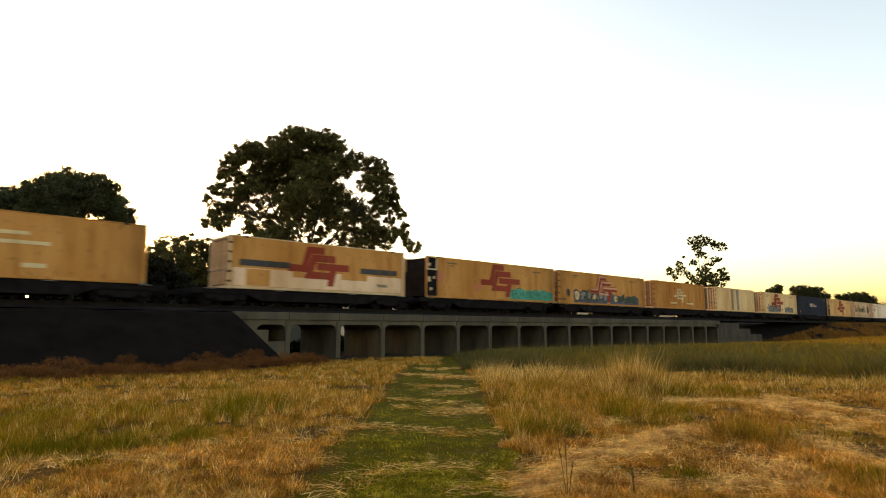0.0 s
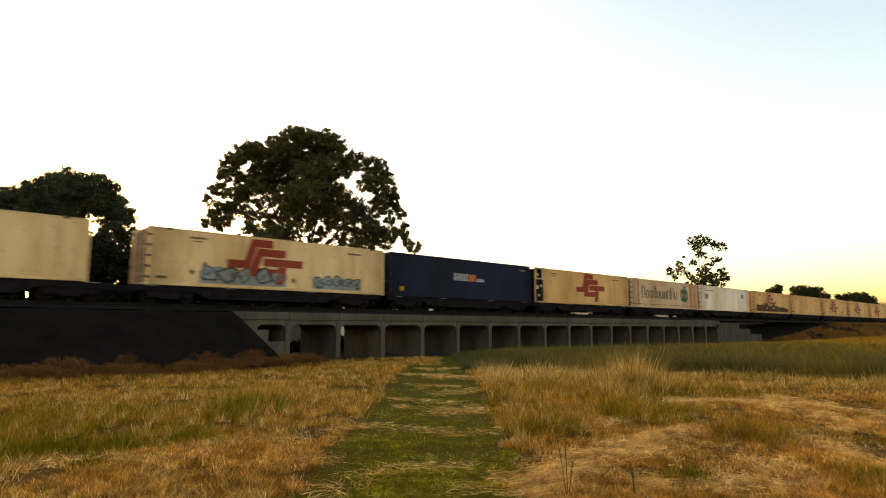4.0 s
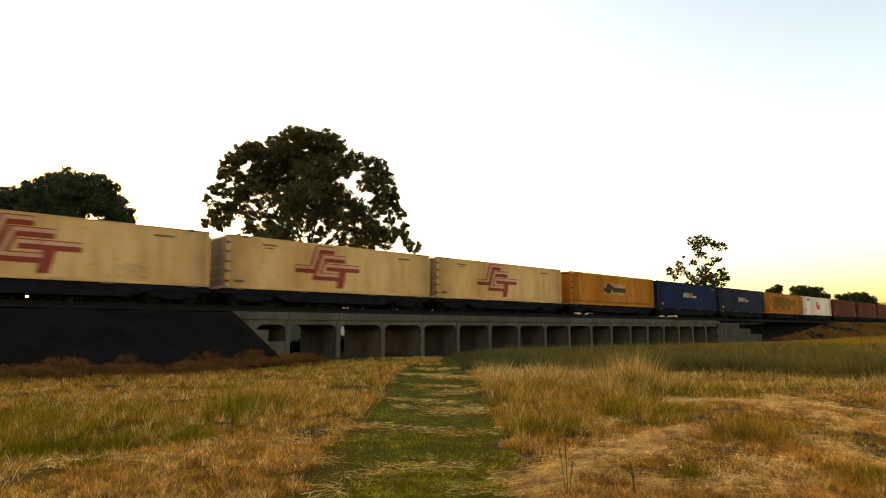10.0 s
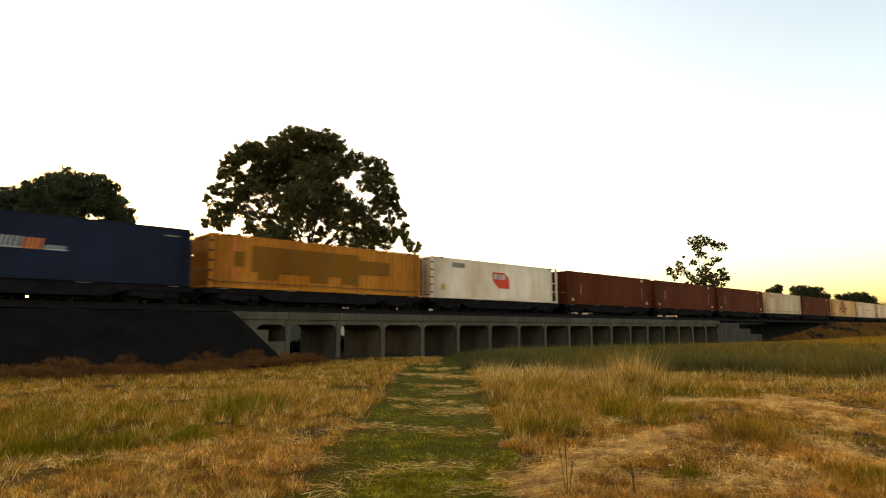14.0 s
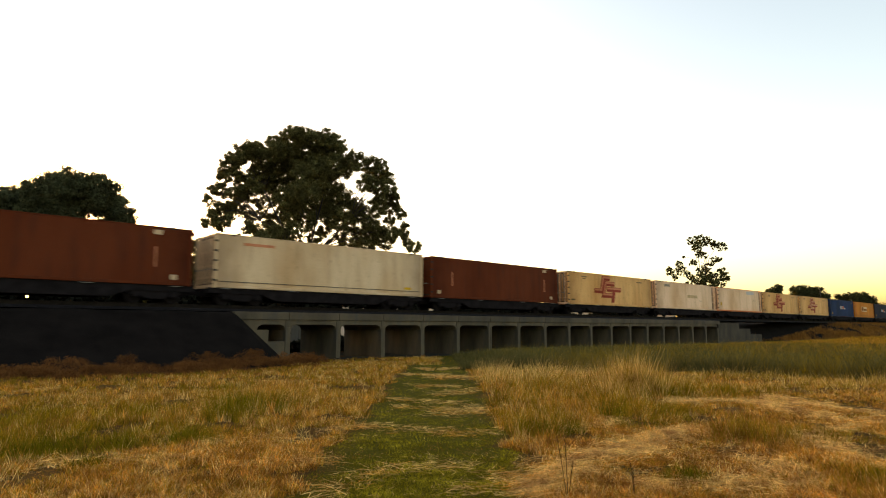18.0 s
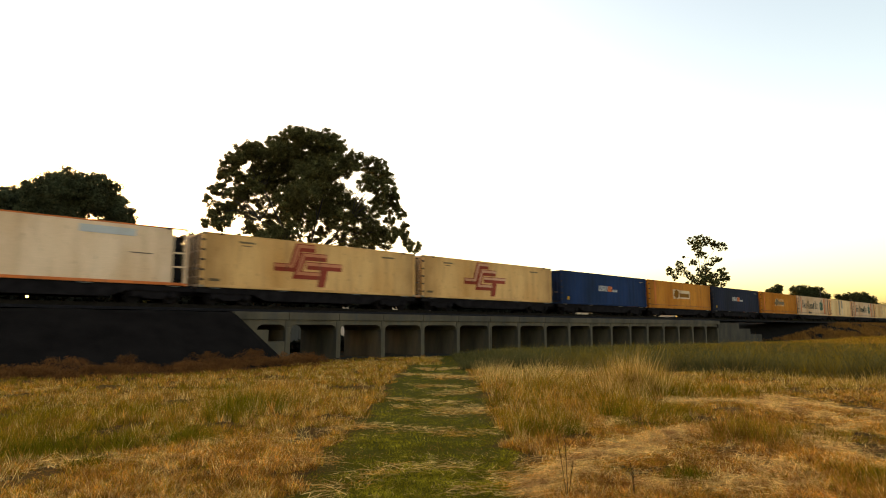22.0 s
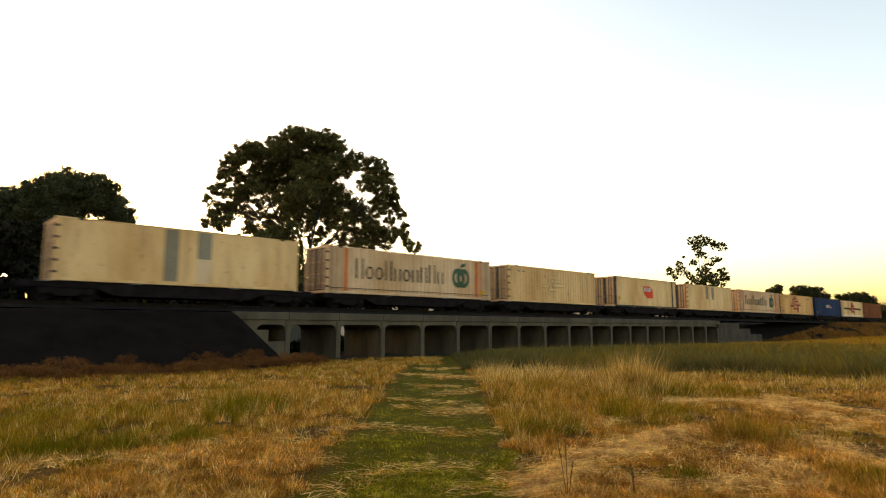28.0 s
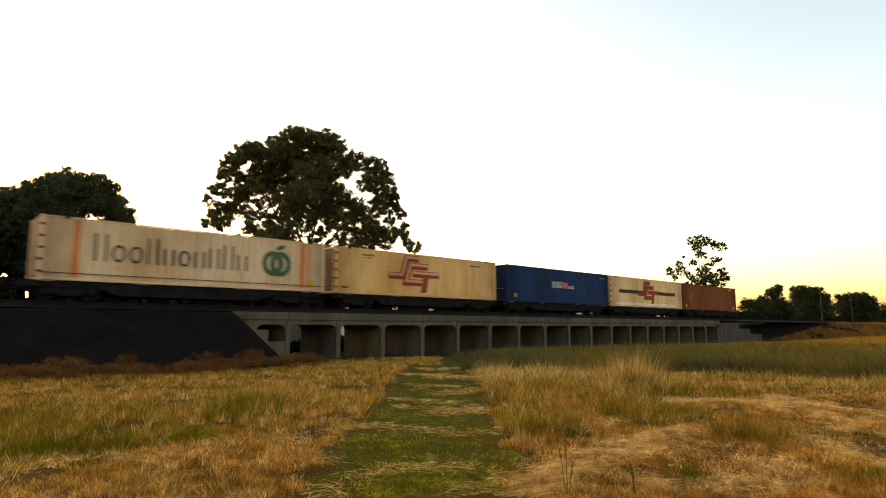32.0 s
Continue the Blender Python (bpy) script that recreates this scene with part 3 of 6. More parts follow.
def bird_sign(c, back, mark):
    """A pale patch with a dark disc and bars where a haulier's mark was."""
    if back:
        plate("emblem_ground", c, back, rect(-1.95, -0.62, 1.1, 2.1), 0)
        plate("emblem_ground", c, back, rect(-0.55, 1.95, 1.15, 2.05), 0)
    rng = random.Random(5)
    plate("emblem_disc", c, mark, blob(rng, -1.25, 1.62, 0.58, 0.5, 18), 2)
    plate("emblem_bar", c, mark, rect(-0.45, 1.75, 1.3, 1.72), 2)
    if not back:
        for i in range(10):      # what is left of the pale ground, rib by rib
            x = -1.75 + i * 0.36
            plate("emblem_ground", c, "ghost", rect(x, x + 0.11, 1.02 + 0.05 * (i * 7 % 4), 2.0 + 0.06 * (i * 5 % 4)), 0)
        for dx, dz in ((-0.45, -0.12), (0.38, 0.12), (0.05, 0.26)):
            plate("emblem_smudge", c, mark, blob(rng, -1.25 + dx, 1.62 + dz, 0.4, 0.24, 12), 3)
        plate("emblem_smudge", c, mark, [(-0.5, 1.28), (1.8, 1.34), (1.72, 1.5), (1.86, 1.66), (0.9, 1.74), (0.4, 1.68), (-0.42, 1.76)], 3)


def serials(c, key="stencil"):
    """Serial numbers and data panels, as plain bars."""
    plate("serial_bar", c, key, rect(-5.2, -4.3, 2.46, 2.56), 1)
    plate("serial_bar", c, key, rect(-5.0, -4.5, 2.30, 2.36), 1)
    plate("data_panel", c, key, rect(-6.75, -6.2, 0.34, 0.48), 1)
    plate("serial_bar", c, key, rect(4.4, 5.4, 2.40, 2.50), 1)


def container(length, body, rib, trim, doors, right_frame=False, left_unit=False, label=""):
    c = thing("shipping_container", pose(0, 0, 0), label, "container", "containers on the train")
    H, h = length / 2, HALF
    depth, pitch = {"deep": (0.075, 0.36), "flat": (0.010, 0.60)}[rib]
    rin, lin = 0.62 if right_frame else 0.0, 0.92 if left_unit else 0.0
    shared("body", ("hull", length, rib, rin, lin), lambda: hull(length, depth, pitch, rin, lin), PAINT[body], c)
    for y in (-h + 0.045, h - 0.045):
        shared("bottom_rail", ("brail", length), lambda: slab(-H + 0.18, H - 0.18, -0.045, 0.045, 0.02, 0.155, 0.008), PAINT[trim], c, (0, y, 0))
        shared("top_rail", ("trail", length), lambda: slab(-H + 0.18, H - 0.18, -0.035, 0.035, -0.06, 0.0, 0.008), PAINT[trim], c, (0, y + (0.008 if y < 0 else -0.008), HIGH - 0.004))
    for x in (-H + 0.08, H - 0.08):
        for y in (-h + 0.07, h - 0.07):
            shared("corner_post", "post", lambda: slab(-0.08, 0.08, -0.07, 0.07, 0.125, HIGH - 0.125, 0.012), PAINT[body if trim == "orange" else trim], c, (x, y, 0))
            for z in (0.0, HIGH - 0.12):
                shared("corner_casting", "casting", lambda: slab(-0.09, 0.09, -0.08, 0.08, 0, 0.12, 0.01), PAINT["grey"] if trim in ("cream", "tan") else PAINT[trim], c, (x, y, z))
    if left_unit:
        cool = shared("cooling_unit", "cooler", lambda: slab(0.17, 1.0, -1.19, 1.19, 0.17, 2.8, 0.03), DARK, c, (-H, 0, 0), "dark cooling unit with pale panels in a white frame")
        part("lower_casing", slab(0.03, 0.99, -1.262, 1.262, 0.125, 1.9, 0.02), DARK, cool)
        for z in (1.93, 2.78):
            part("frame_rail", slab(0.02, 0.99, -1.258, -1.17, z, z + 0.09, 0.01), PAINT["bone"], cool)
        for x in (0.02, 0.92):
            part("frame_post", slab(x, x + 0.07, -1.257, -1.17, 2.025, 2.775, 0.01), PAINT["bone"], cool)
        for x0, x1, z0, z1 in ((0.12, 0.34, 1.1, 1.45), (0.62, 0.76, 1.3, 1.5), (0.2, 0.36, 2.2, 2.4), (0.3, 0.5, 0.5, 0.7)):
            part("access_panel", slab(x0, x1, -1.28, -1.15, z0, z1, 0.01), PAINT["bone"], cool)
    else:
        light = PAINT["white"] if doors in ("doorgrey", "bone", "white", "slate") else PAINT[doors]
        for y in (-0.59, 0.59):
            d = shared("door", "door", door_leaf, PAINT[doors], c, (-H + 0.10, y, 0))
            shared("gasket", "gasket", gasket, RUBBERY, d)
            for v in (-0.28, 0.28):
                bar = shared("locking_bar", "bar", locking_bar, light, d, (-0.075, v, 0))
                shared("bar_handle", "handle", lambda: slab(-0.035, -0.005, 0.0, 0.34, 0.98, 1.05, 0.008), STEEL, bar)
        shared("door_header", "header", lambda: slab(0.02, 0.16, -h + 0.15, h - 0.15, HIGH - 0.13, HIGH - 0.02, 0.01), light, c, (-H, 0, 0))
        shared("door_sill", "sill_beam", lambda: slab(0.02, 0.16, -h + 0.15, h - 0.15, 0.03, 0.17, 0.01), light, c, (-H, 0, 0))
        for z in (0.4, 0.92, 1.44, 1.96, 2.48):
            for y in (-h + 0.01, h - 0.01):
                shared("hinge", "hinge", lambda: slab(-0.09, 0.09, -0.045, 0.045, -0.055, 0.055, 0.015), RUBBERY, c, (-H + 0.07, y, z))
    if right_frame:
        shared("cooling_unit", "unit_r", lambda: slab(-0.2, 0.2, -0.95, 0.95, 0.3, 2.5, 0.03), DARK, c, (H - 0.38, 0, 0), "dark recessed cooling unit")
        for z in (0.95, 1.65):
            shared("end_rung", "rung", lambda: slab(-0.3, 0.3, -0.03, 0.03, -0.04, 0.04), PAINT["white"], c, (H - 0.36, -h + 0.05, z))
    for x in (-H + 1.0, H - 1.0):
        shared("lifting_pocket", "pocket", lambda: slab(-0.12, 0.12, -0.02, 0.02, -0.05, 0.05, 0.006), RUBBERY, c, (x, -h + 0.012, HIGH - 0.05))
    return c


def bogie(parent, x):
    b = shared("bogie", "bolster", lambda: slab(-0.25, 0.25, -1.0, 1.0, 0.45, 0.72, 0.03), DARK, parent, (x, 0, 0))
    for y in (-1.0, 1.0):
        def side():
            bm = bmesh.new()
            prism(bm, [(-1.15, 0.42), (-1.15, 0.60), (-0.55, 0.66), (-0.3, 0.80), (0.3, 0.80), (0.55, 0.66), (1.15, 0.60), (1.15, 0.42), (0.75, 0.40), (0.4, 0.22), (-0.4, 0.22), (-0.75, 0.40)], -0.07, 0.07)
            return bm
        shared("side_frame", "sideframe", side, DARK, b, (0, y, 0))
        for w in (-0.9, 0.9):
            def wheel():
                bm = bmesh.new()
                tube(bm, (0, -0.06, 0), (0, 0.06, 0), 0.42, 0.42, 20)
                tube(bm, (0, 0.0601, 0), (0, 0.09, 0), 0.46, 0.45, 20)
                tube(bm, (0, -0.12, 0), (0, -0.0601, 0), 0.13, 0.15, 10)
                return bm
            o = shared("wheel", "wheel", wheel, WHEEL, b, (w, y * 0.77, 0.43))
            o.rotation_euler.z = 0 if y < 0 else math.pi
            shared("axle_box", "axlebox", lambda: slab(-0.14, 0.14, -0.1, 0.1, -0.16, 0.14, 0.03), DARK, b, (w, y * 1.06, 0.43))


def wagon(length):
    w = thing("flat_wagon", pose(0, 0, 0), "black skeletal container wagon on two bogies", "wagon", "wagons of the train")
    H = length / 2
    top = FLOOR - RAIL_TOP + 0.014
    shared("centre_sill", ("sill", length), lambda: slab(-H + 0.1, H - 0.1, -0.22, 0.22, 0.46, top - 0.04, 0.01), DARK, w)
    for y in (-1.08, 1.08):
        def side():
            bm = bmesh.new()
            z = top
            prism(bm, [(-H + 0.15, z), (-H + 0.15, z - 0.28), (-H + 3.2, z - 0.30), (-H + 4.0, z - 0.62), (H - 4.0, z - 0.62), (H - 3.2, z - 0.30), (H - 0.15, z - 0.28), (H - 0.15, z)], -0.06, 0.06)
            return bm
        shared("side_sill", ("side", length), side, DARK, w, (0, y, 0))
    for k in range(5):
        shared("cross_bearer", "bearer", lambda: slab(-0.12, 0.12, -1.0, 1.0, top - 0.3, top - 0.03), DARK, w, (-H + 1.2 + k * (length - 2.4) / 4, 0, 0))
    # twist locks, drawn as thin pale dashes for the glints on them
    for x in (-H + 1.1, -H * 0.33, H * 0.33, H - 1.1):
        shared("twist_lock", "twist", lambda: slab(-0.26, 0.26, -0.05, 0.05, top - 0.055, top - 0.02, 0.006), STEEL, w, (x, -1.19, 0))
    for s in (-1, 1):
        shared("coupler", "coupler", lambda: slab(-0.32, 0.32, -0.11, 0.11, 0.5, 0.74, 0.03), DARK, w, (s * (H + 0.1), 0, 0))
        shared("hand_brake", "brake", lambda: slab(-0.2, 0.2, -0.12, 0.12, top - 0.66, top - 0.3, 0.03), DARK, w, (s * 2.1, -0.9, 0))
        bogie(w, s * (H - 2.0))
    return w


LONG, SHORT = 14.42, 12.05
# place of the middle along the train, length, colour, ribs, trim, doors, decoration
TRAIN = [
    (-1.40, LONG, "tan", "flat", "tan", "doorgrey", "old_bars"),
    (15.90, SHORT, "tan", "flat", "bone", "white", "banded"),
    (31.10, LONG, "tan", "flat", "tan", "tan", "spray_teal"),
    (46.15, LONG, "tan", "flat", "tan", "doorgrey", "spray_grey"),
    (61.25, SHORT, "tan", "deep", "tan", "doorgrey", "ghost"),
    (76.25, SHORT, "pale", "flat", "pale", "doorgrey", "two_bars"),
    (91.95, LONG, "pale", "flat", "pale", "doorgrey", "spray_low"),
    (106.85, LONG, "navy", "flat", "navy", "navy", "unit"),
    (121.95, LONG, "cream", "flat", "cream", "cream", "emblem"),
    (136.95, LONG, "oat", "deep", "oat", "slate", "store"),
    (152.20, LONG, "bright", "flat", "bright", "doorgrey", "plain_squares"),
    (167.90, LONG, "cream", "flat", "cream", "cream", "spray_brown"),
    (182.95, LONG, "cream", "flat", "cream", "cream", "ghost_dark"),
    (198.20, LONG, "cream", "flat", "cream", "doorgrey", "emblem_faded"),
    (213.50, LONG, "cream", "flat", "cream", "doorgrey", "emblem_faded"),
    (228.60, LONG, "cream", "flat", "cream", "doorgrey", "emblem_faded"),
    (244.50, LONG, "yellow", "deep", "yellow", "yellow", "bird_dark"),
    (259.85, LONG, "blue", "flat", "blue", "blue", "unit"),
    (275.05, LONG, "navy", "flat", "navy", "navy", "unit"),
    (290.45, LONG, "yellow", "deep", "yellow", "yellow", "overpaint"),
    (305.90, LONG, "bright", "flat", "bright", "doorgrey", "red_block"),
    (321.80, LONG, "brown", "flat", "brown", "brown", "marks"),
    (337.25, LONG, "brown", "flat", "brown", "brown", "marks"),
    (352.55, LONG, "brown", "flat", "brown", "brown", "marks"),
    (368.10, LONG, "bone", "flat", "bone", "bone", "bone"),
    (383.30, LONG, "brown", "flat", "brown", "brown", "marks"),
    (399.30, LONG, "cream", "flat", "cream", "doorgrey", "emblem"),
    (414.60, 14.2, "white", "flat", "white", "doorgrey", "small_text"),
    (429.60, 13.8, "white", "flat", "orange", "doorgrey", "red_rails"),
    (444.40, LONG, "cream", "flat", "cream", "doorgrey", "emblem"),
    (459.45, LONG, "cream", "flat", "cream", "doorgrey", "emblem_faded"),
    (475.25, LONG, "azure", "flat", "azure", "azure", "unit_white"),
    (490.25, LONG, "yellow", "flat", "yellow", "yellow", "bird_patch"),
    (505.40, LONG, "navy", "flat", "navy", "navy", "unit"),
    (520.65, LONG, "yellow", "deep", "yellow", "yellow", "bird_grey"),
    (535.85, LONG, "oat", "deep", "oat", "doorgrey", "store_sprayed"),
    (551.35, SHORT, "pale", "flat", "pale", "doorgrey", "two_bars"),
    (566.50, LONG, "oat", "deep", "oat", "doorgrey", "store"),
    (581.85, SHORT, "pale", "deep", "pale", "doorgrey", "ghost_pale"),
    (597.50, 12.3, "pale", "flat", "slate", "doorgrey", "red_block_end"),
    (612.25, SHORT, "pale", "flat", "pale", "doorgrey", "half_bars"),
    (627.85, LONG, "oat", "deep", "oat", "oat", "store"),
    (643.00, LONG, "cream", "flat", "cream", "doorgrey", "emblem_faded"),
    (658.70, LONG, "azure", "flat", "azure", "azure", "unit_white"),
    (673.50, LONG, "pale", "flat", "pale", "white", "banded_tail"),
    (688.30, LONG, "hazebrown", "flat", "hazebrown", "hazebrown", "marks"),
]
WORDS = {
    "old_bars": "tan ribbed container with faded white bars", "banded": "tan and white container with a dark band and red emblem",
    "spray_teal": "tan refrigerated container with red emblem and teal graffiti", "spray_grey": "tan container with red emblem behind grey graffiti",
    "ghost": "ribbed tan container with a faded pale emblem", "two_bars": "cream container with two upright grey panels",
    "spray_low": "pale cream container with red emblem and grey graffiti", "unit": "dark blue container with small white and orange lettering",
    "emblem": "cream container with a large red barred emblem", "store": "off-white ribbed container with green lettering and red stripes",
    "plain_squares": "plain white container with two small grey squares", "spray_brown": "cream container with red emblem and brown graffiti",
    "ghost_pale": "ribbed pale container with a barely visible emblem", "ghost_dark": "weathered cream container with a faded brown emblem", "emblem_faded": "cream container with a faded red barred emblem",
    "bird_dark": "yellow ribbed container with a dark haulier's mark", "overpaint": "yellow ribbed container with brown painted-over patch",
    "red_block": "white container with a red block emblem", "marks": "rust-brown container with small white marks",
    "bone": "bone-white container with faint orange lettering bars", "small_text": "off-white container with faint grey lettering bars",
    "red_rails": "off-white container with orange top and bottom rails", "unit_white": "bright blue container with small white lettering",
    "bird_patch": "yellow container with pale patches and a brown mark", "bird_grey": "yellow ribbed container with a greyish mark",
    "store_sprayed": "off-white ribbed container with green lettering and graffiti", "half_bars": "pale container with two short grey panels",
    "red_block_end": "pale container with red block emblem and dark post", "banded_tail": "pale container with a dark band and red emblem",
}


def decorate(c, style):
    if style == "old_bars":
        for x0, x1, z in ((-1.8, 2.4, 1.9), (-1.2, 1.2, 2.3), (-0.3, 3.2, 1.5), (-3.0, 0.2, 1.3)):
            plate("faded_bar", c, "ghost", rect(x0, x1, z, z + 0.16), 1)
        for i in range(3):
            plate("faded_patch", c, "ghost", rect(-4 + i * 3.1, -3.1 + i * 3.1, 0.5, 0.7), 1)
    elif style in ("banded", "banded_tail"):
        if style == "banded":
            plate("white_panel", c, "white", rect(-5.75, 5.75, 0.18, 1.16), 0, "white painted lower half")
            plate("patch", c, "tan", rect(-5.0, -3.6, 0.2, 1.12), 1)
            plate("patch", c, "tan", rect(-2.2, -1.4, 0.8, 1.16), 1)
            plate("patch", c, "tan", rect(1.1, 3.0, 0.82, 1.16), 1)
            plate("serial_bar", c, "grey", rect(3.8, 4.6, 0.5, 0.68), 1)
        if style == "banded":
            plate("dark_band", c, "slate", rect(-5.4, -2.3, 1.28, 1.62), 1)
            plate("dark_band", c, "slate", rect(2.5, 5.4, 1.28, 1.62), 1)
        else:
            plate("dark_band", c, "soot", rect(-5.6, -1.0, 1.32, 1.66), 0)
            plate("dark_band", c, "soot", rect(1.0, 5.7, 1.32, 1.66), 0)
            plate("white_panel", c, "bright", rect(-6.3, 5.9, 0.17, 0.42), 0)
        logo_bars(c, "red", -0.45 if style == "banded" else 0.0, 0.45, size=0.93)
    elif style == "spray_teal":
        logo_bars(c, "red", 0.45, 0.43)
        cloud(c, "teal", 1.5, 7.0, 0.17, 1.15, 3, 0)
        graffiti(c, ("teal", "teal", "teal"), "green", 1.7, 6.9, 0.18, 1.1, 3, 8, fill=0.88)
        plate("smudge", c, "rose", blob(random.Random(2), -2.0, 0.95, 0.55, 0.3), 1)
        plate("smudge", c, "rose", blob(random.Random(4), -5.9, 1.5, 0.5, 0.4), 1)
        serials(c)
    elif style == "spray_grey":
        logo_bars(c, "red", -0.2, 0.45, "pink")
        graffiti(c, ("silver", "bone", "silver"), "slate", -5.0, 0.4, 0.17, 1.5, 4, 6, "mist", 0.70)
        graffiti(c, ("mist", "moss", "ghost", "green"), "slate", 0.8, 6.0, 0.17, 1.25, 14, 8, "mist")
        plate("spray_tag", c, "slate", blob(random.Random(8), -5.8, 1.0, 0.3, 0.4), 1)
        serials(c)
    elif style == "spray_low":
        logo_bars(c, "red", -0.95, 0.43)
        graffiti(c, ("silver", "silver", "silver"), "slate", -4.6, 0.3, 0.2, 1.3, 5, 5, "silver")
        graffiti(c, ("silver", "silver", "silver"), "slate", 2.0, 5.4, 0.2, 1.15, 6, 5, "silver")
        for x, z in ((-5.0, 0.75), (0.75, 0.6)):
            plate("spray_star", c, "slate", [(x + (0.2 if k % 2 else 0.085) * math.sin(math.pi * k / 5), z - (0.2 if k % 2 else 0.085) * math.cos(math.pi * k / 5)) for k in range(10)], 1)
    elif style == "spray_brown":
        logo_bars(c, "red", -0.8, 0.45, "pink")
        cloud(c, "moss", -5.9, 2.1, 0.25, 1.32, 7, 4)
        cloud(c, "maroon", -5.6, 1.6, 0.22, 1.2, 9, 5)
        cloud(c, "moss", 2.2, 4.2, 0.25, 1.05, 10, 4)
        cloud(c, "maroon", 2.9, 6.2, 0.22, 0.92, 8, 5)
        for k, x in enumerate((-4.3, -2.2, 0.3)):
            plate("spray_highlight", c, "pink" if k else "red", blob(random.Random(k), x, 0.72, 0.4, 0.13), 6)
        serials(c)
    elif style == "ghost":
        logo_bars(c, "ghost", -0.1, 0.30, size=0.62)
        plate("faded_patch", c, "ghost", rect(-2.4, -1.0, 0.55, 0.72), 1)
        plate("faded_patch", c, "ghost", rect(1.4, 3.0, 0.55, 0.72), 1)
    elif style == "ghost_pale":
        logo_bars(c, "shadow", -0.2, 0.44, "", False, size=0.66, hollow="pale")
        plate("data_panel", c, "grey", rect(-4.9, -4.6, 2.4, 2.5), 1)
        plate("data_panel", c, "grey", rect(-4.3, -4.0, 2.4, 2.5), 1)
    elif style == "ghost_dark":
        logo_bars(c, "shadow", -0.3, 0.44, "", False, size=0.72, hollow="cream")
        plate("faded_patch", c, "ghost", rect(-1.4, 0.0, 0.55, 0.72), 1)
        plate("faded_patch", c, "ghost", rect(1.6, 3.2, 0.45, 0.68), 1)
        serials(c)
    elif style == "two_bars":
        plate("grey_panel", c, "grey", rect(-1.33, -0.66, 0.22, 2.8), 1)
        if c.get("patched"):
            plate("grey_panel", c, "grey", rect(0.3, 1.0, 1.42, 2.8), 1)
            plate("pale_grey_panel", c, "bone", rect(0.3, 1.0, 0.22, 1.417), 1)
        else:
            plate("grey_panel", c, "grey", rect(0.3, 1.0, 0.22, 2.8), 1)
    elif style == "half_bars":
        plate("grey_panel", c, "grey", rect(-1.2, -0.56, 1.3, 2.76), 1)
        plate("grey_panel", c, "grey", rect(0.4, 1.0, 1.3, 2.76), 1)
    elif style in ("unit", "unit_white"):
        unit_sign(c)
    elif style == "emblem":
        logo_bars(c, "red", 0.78 if c.get("turned") else -0.9, 0.45, "" if c.get("turned") else "rose")
        serials(c)
    elif style == "emblem_faded":
        logo_bars(c, "red", -0.9, 0.45, "pink")
        serials(c)
        if c.get("scrawl"):
            scrawl(c, 3.5, 0.62)
    elif style in ("store", "store_sprayed"):
        store_sign(c)
        if style == "store_sprayed":
            graffiti(c, ("ink",), "slate", -2.6, -1.0, 0.2, 0.6, 9, 2)
    elif style == "plain_squares":
        plate("grey_square", c, "grey", rect(-5.9, -5.05, 1.35, 1.95), 1)
        plate("grey_square", c, "grey", rect(4.75, 5.5, 1.72, 2.2), 1)
        plate("serial_bar", c, "rose", rect(-5.9, -3.4, 2.3, 2.42), 1)
    elif style == "bird_dark":
        bird_sign(c, "", "soot")
    elif style == "bird_grey":
        bird_sign(c, "", "stencil")
    elif style == "bird_patch":
        bird_sign(c, "bone", "stain")
    elif style == "overpaint":
        plate("overpaint", c, "stain", rect(-4.9, 2.2, 0.95, 2.4), 1, "brown painted-over patch")
        plate("overpaint", c, "stain", rect(2.2, 4.6, 1.25, 2.1), 1)
        plate("overpaint", c, "stain", rect(-5.9, -5.3, 1.2, 2.0), 1)
        for x in (-3.9, -0.6, 1.6):
            plate("overpaint", c, "stain", rect(x - 0.6, x + 0.6, 0.55, 0.946), 1)
    elif style in ("red_block", "red_block_end"):
        plate("emblem_block", c, "scarlet", [(-0.75, 1.35), (-0.2, 0.95), (1.0, 0.95), (1.0, 1.75), (0.45, 2.15), (-0.9, 2.15), (-0.9, 1.7)], 1, "red emblem block")
        for i in range(3):
            plate("letter_block", c, "signwhite", rect(-0.78 + i * 0.48, -0.42 + i * 0.48, 1.62, 2.02), 2)
        plate("sticker", c, "sticker", rect(-6.2 if style == "red_block" else -5.6, -5.9 if style == "red_block" else -5.3, 0.6, 1.0), 1)
        if style == "red_block_end":
            plate("dark_post", c, "slate", rect(5.05, 5.35, 0.17, 2.8), 1)
        else:
            plate("data_panel", c, "grey", rect(-5.2, -3.9, 2.25, 2.6), 1)
    elif style == "marks":
        for x0, x1, z0, z1 in ((-6.6, -6.3, 0.3, 0.55), (6.2, 6.5, 0.3, 0.55), (5.3, 5.7, 2.5, 2.72)):
            plate("white_mark", c, "bone", rect(x0, x1, z0, z1), 1)
        for x in (-5.2, 5.4):
            plate("scrape", c, "rose", rect(x, x + 0.07, 0.9, 1.9), 1)
    elif style == "bone":
        plate("serial_bar", c, "rose", rect(-5.6, -3.8, 2.35, 2.5), 1)
        plate("sticker", c, "sticker", rect(5.6, 6.2, 0.45, 0.6), 1)
    elif style == "small_text":
        for i in range(6):
            plate("letter_block", c, "shadow", rect(0.1 + i * 0.42, 0.4 + i * 0.42, 1.3, 1.62), 1)
        plate("data_panel", c, "grey", rect(-5.2, -4.0, 2.35, 2.6), 1)
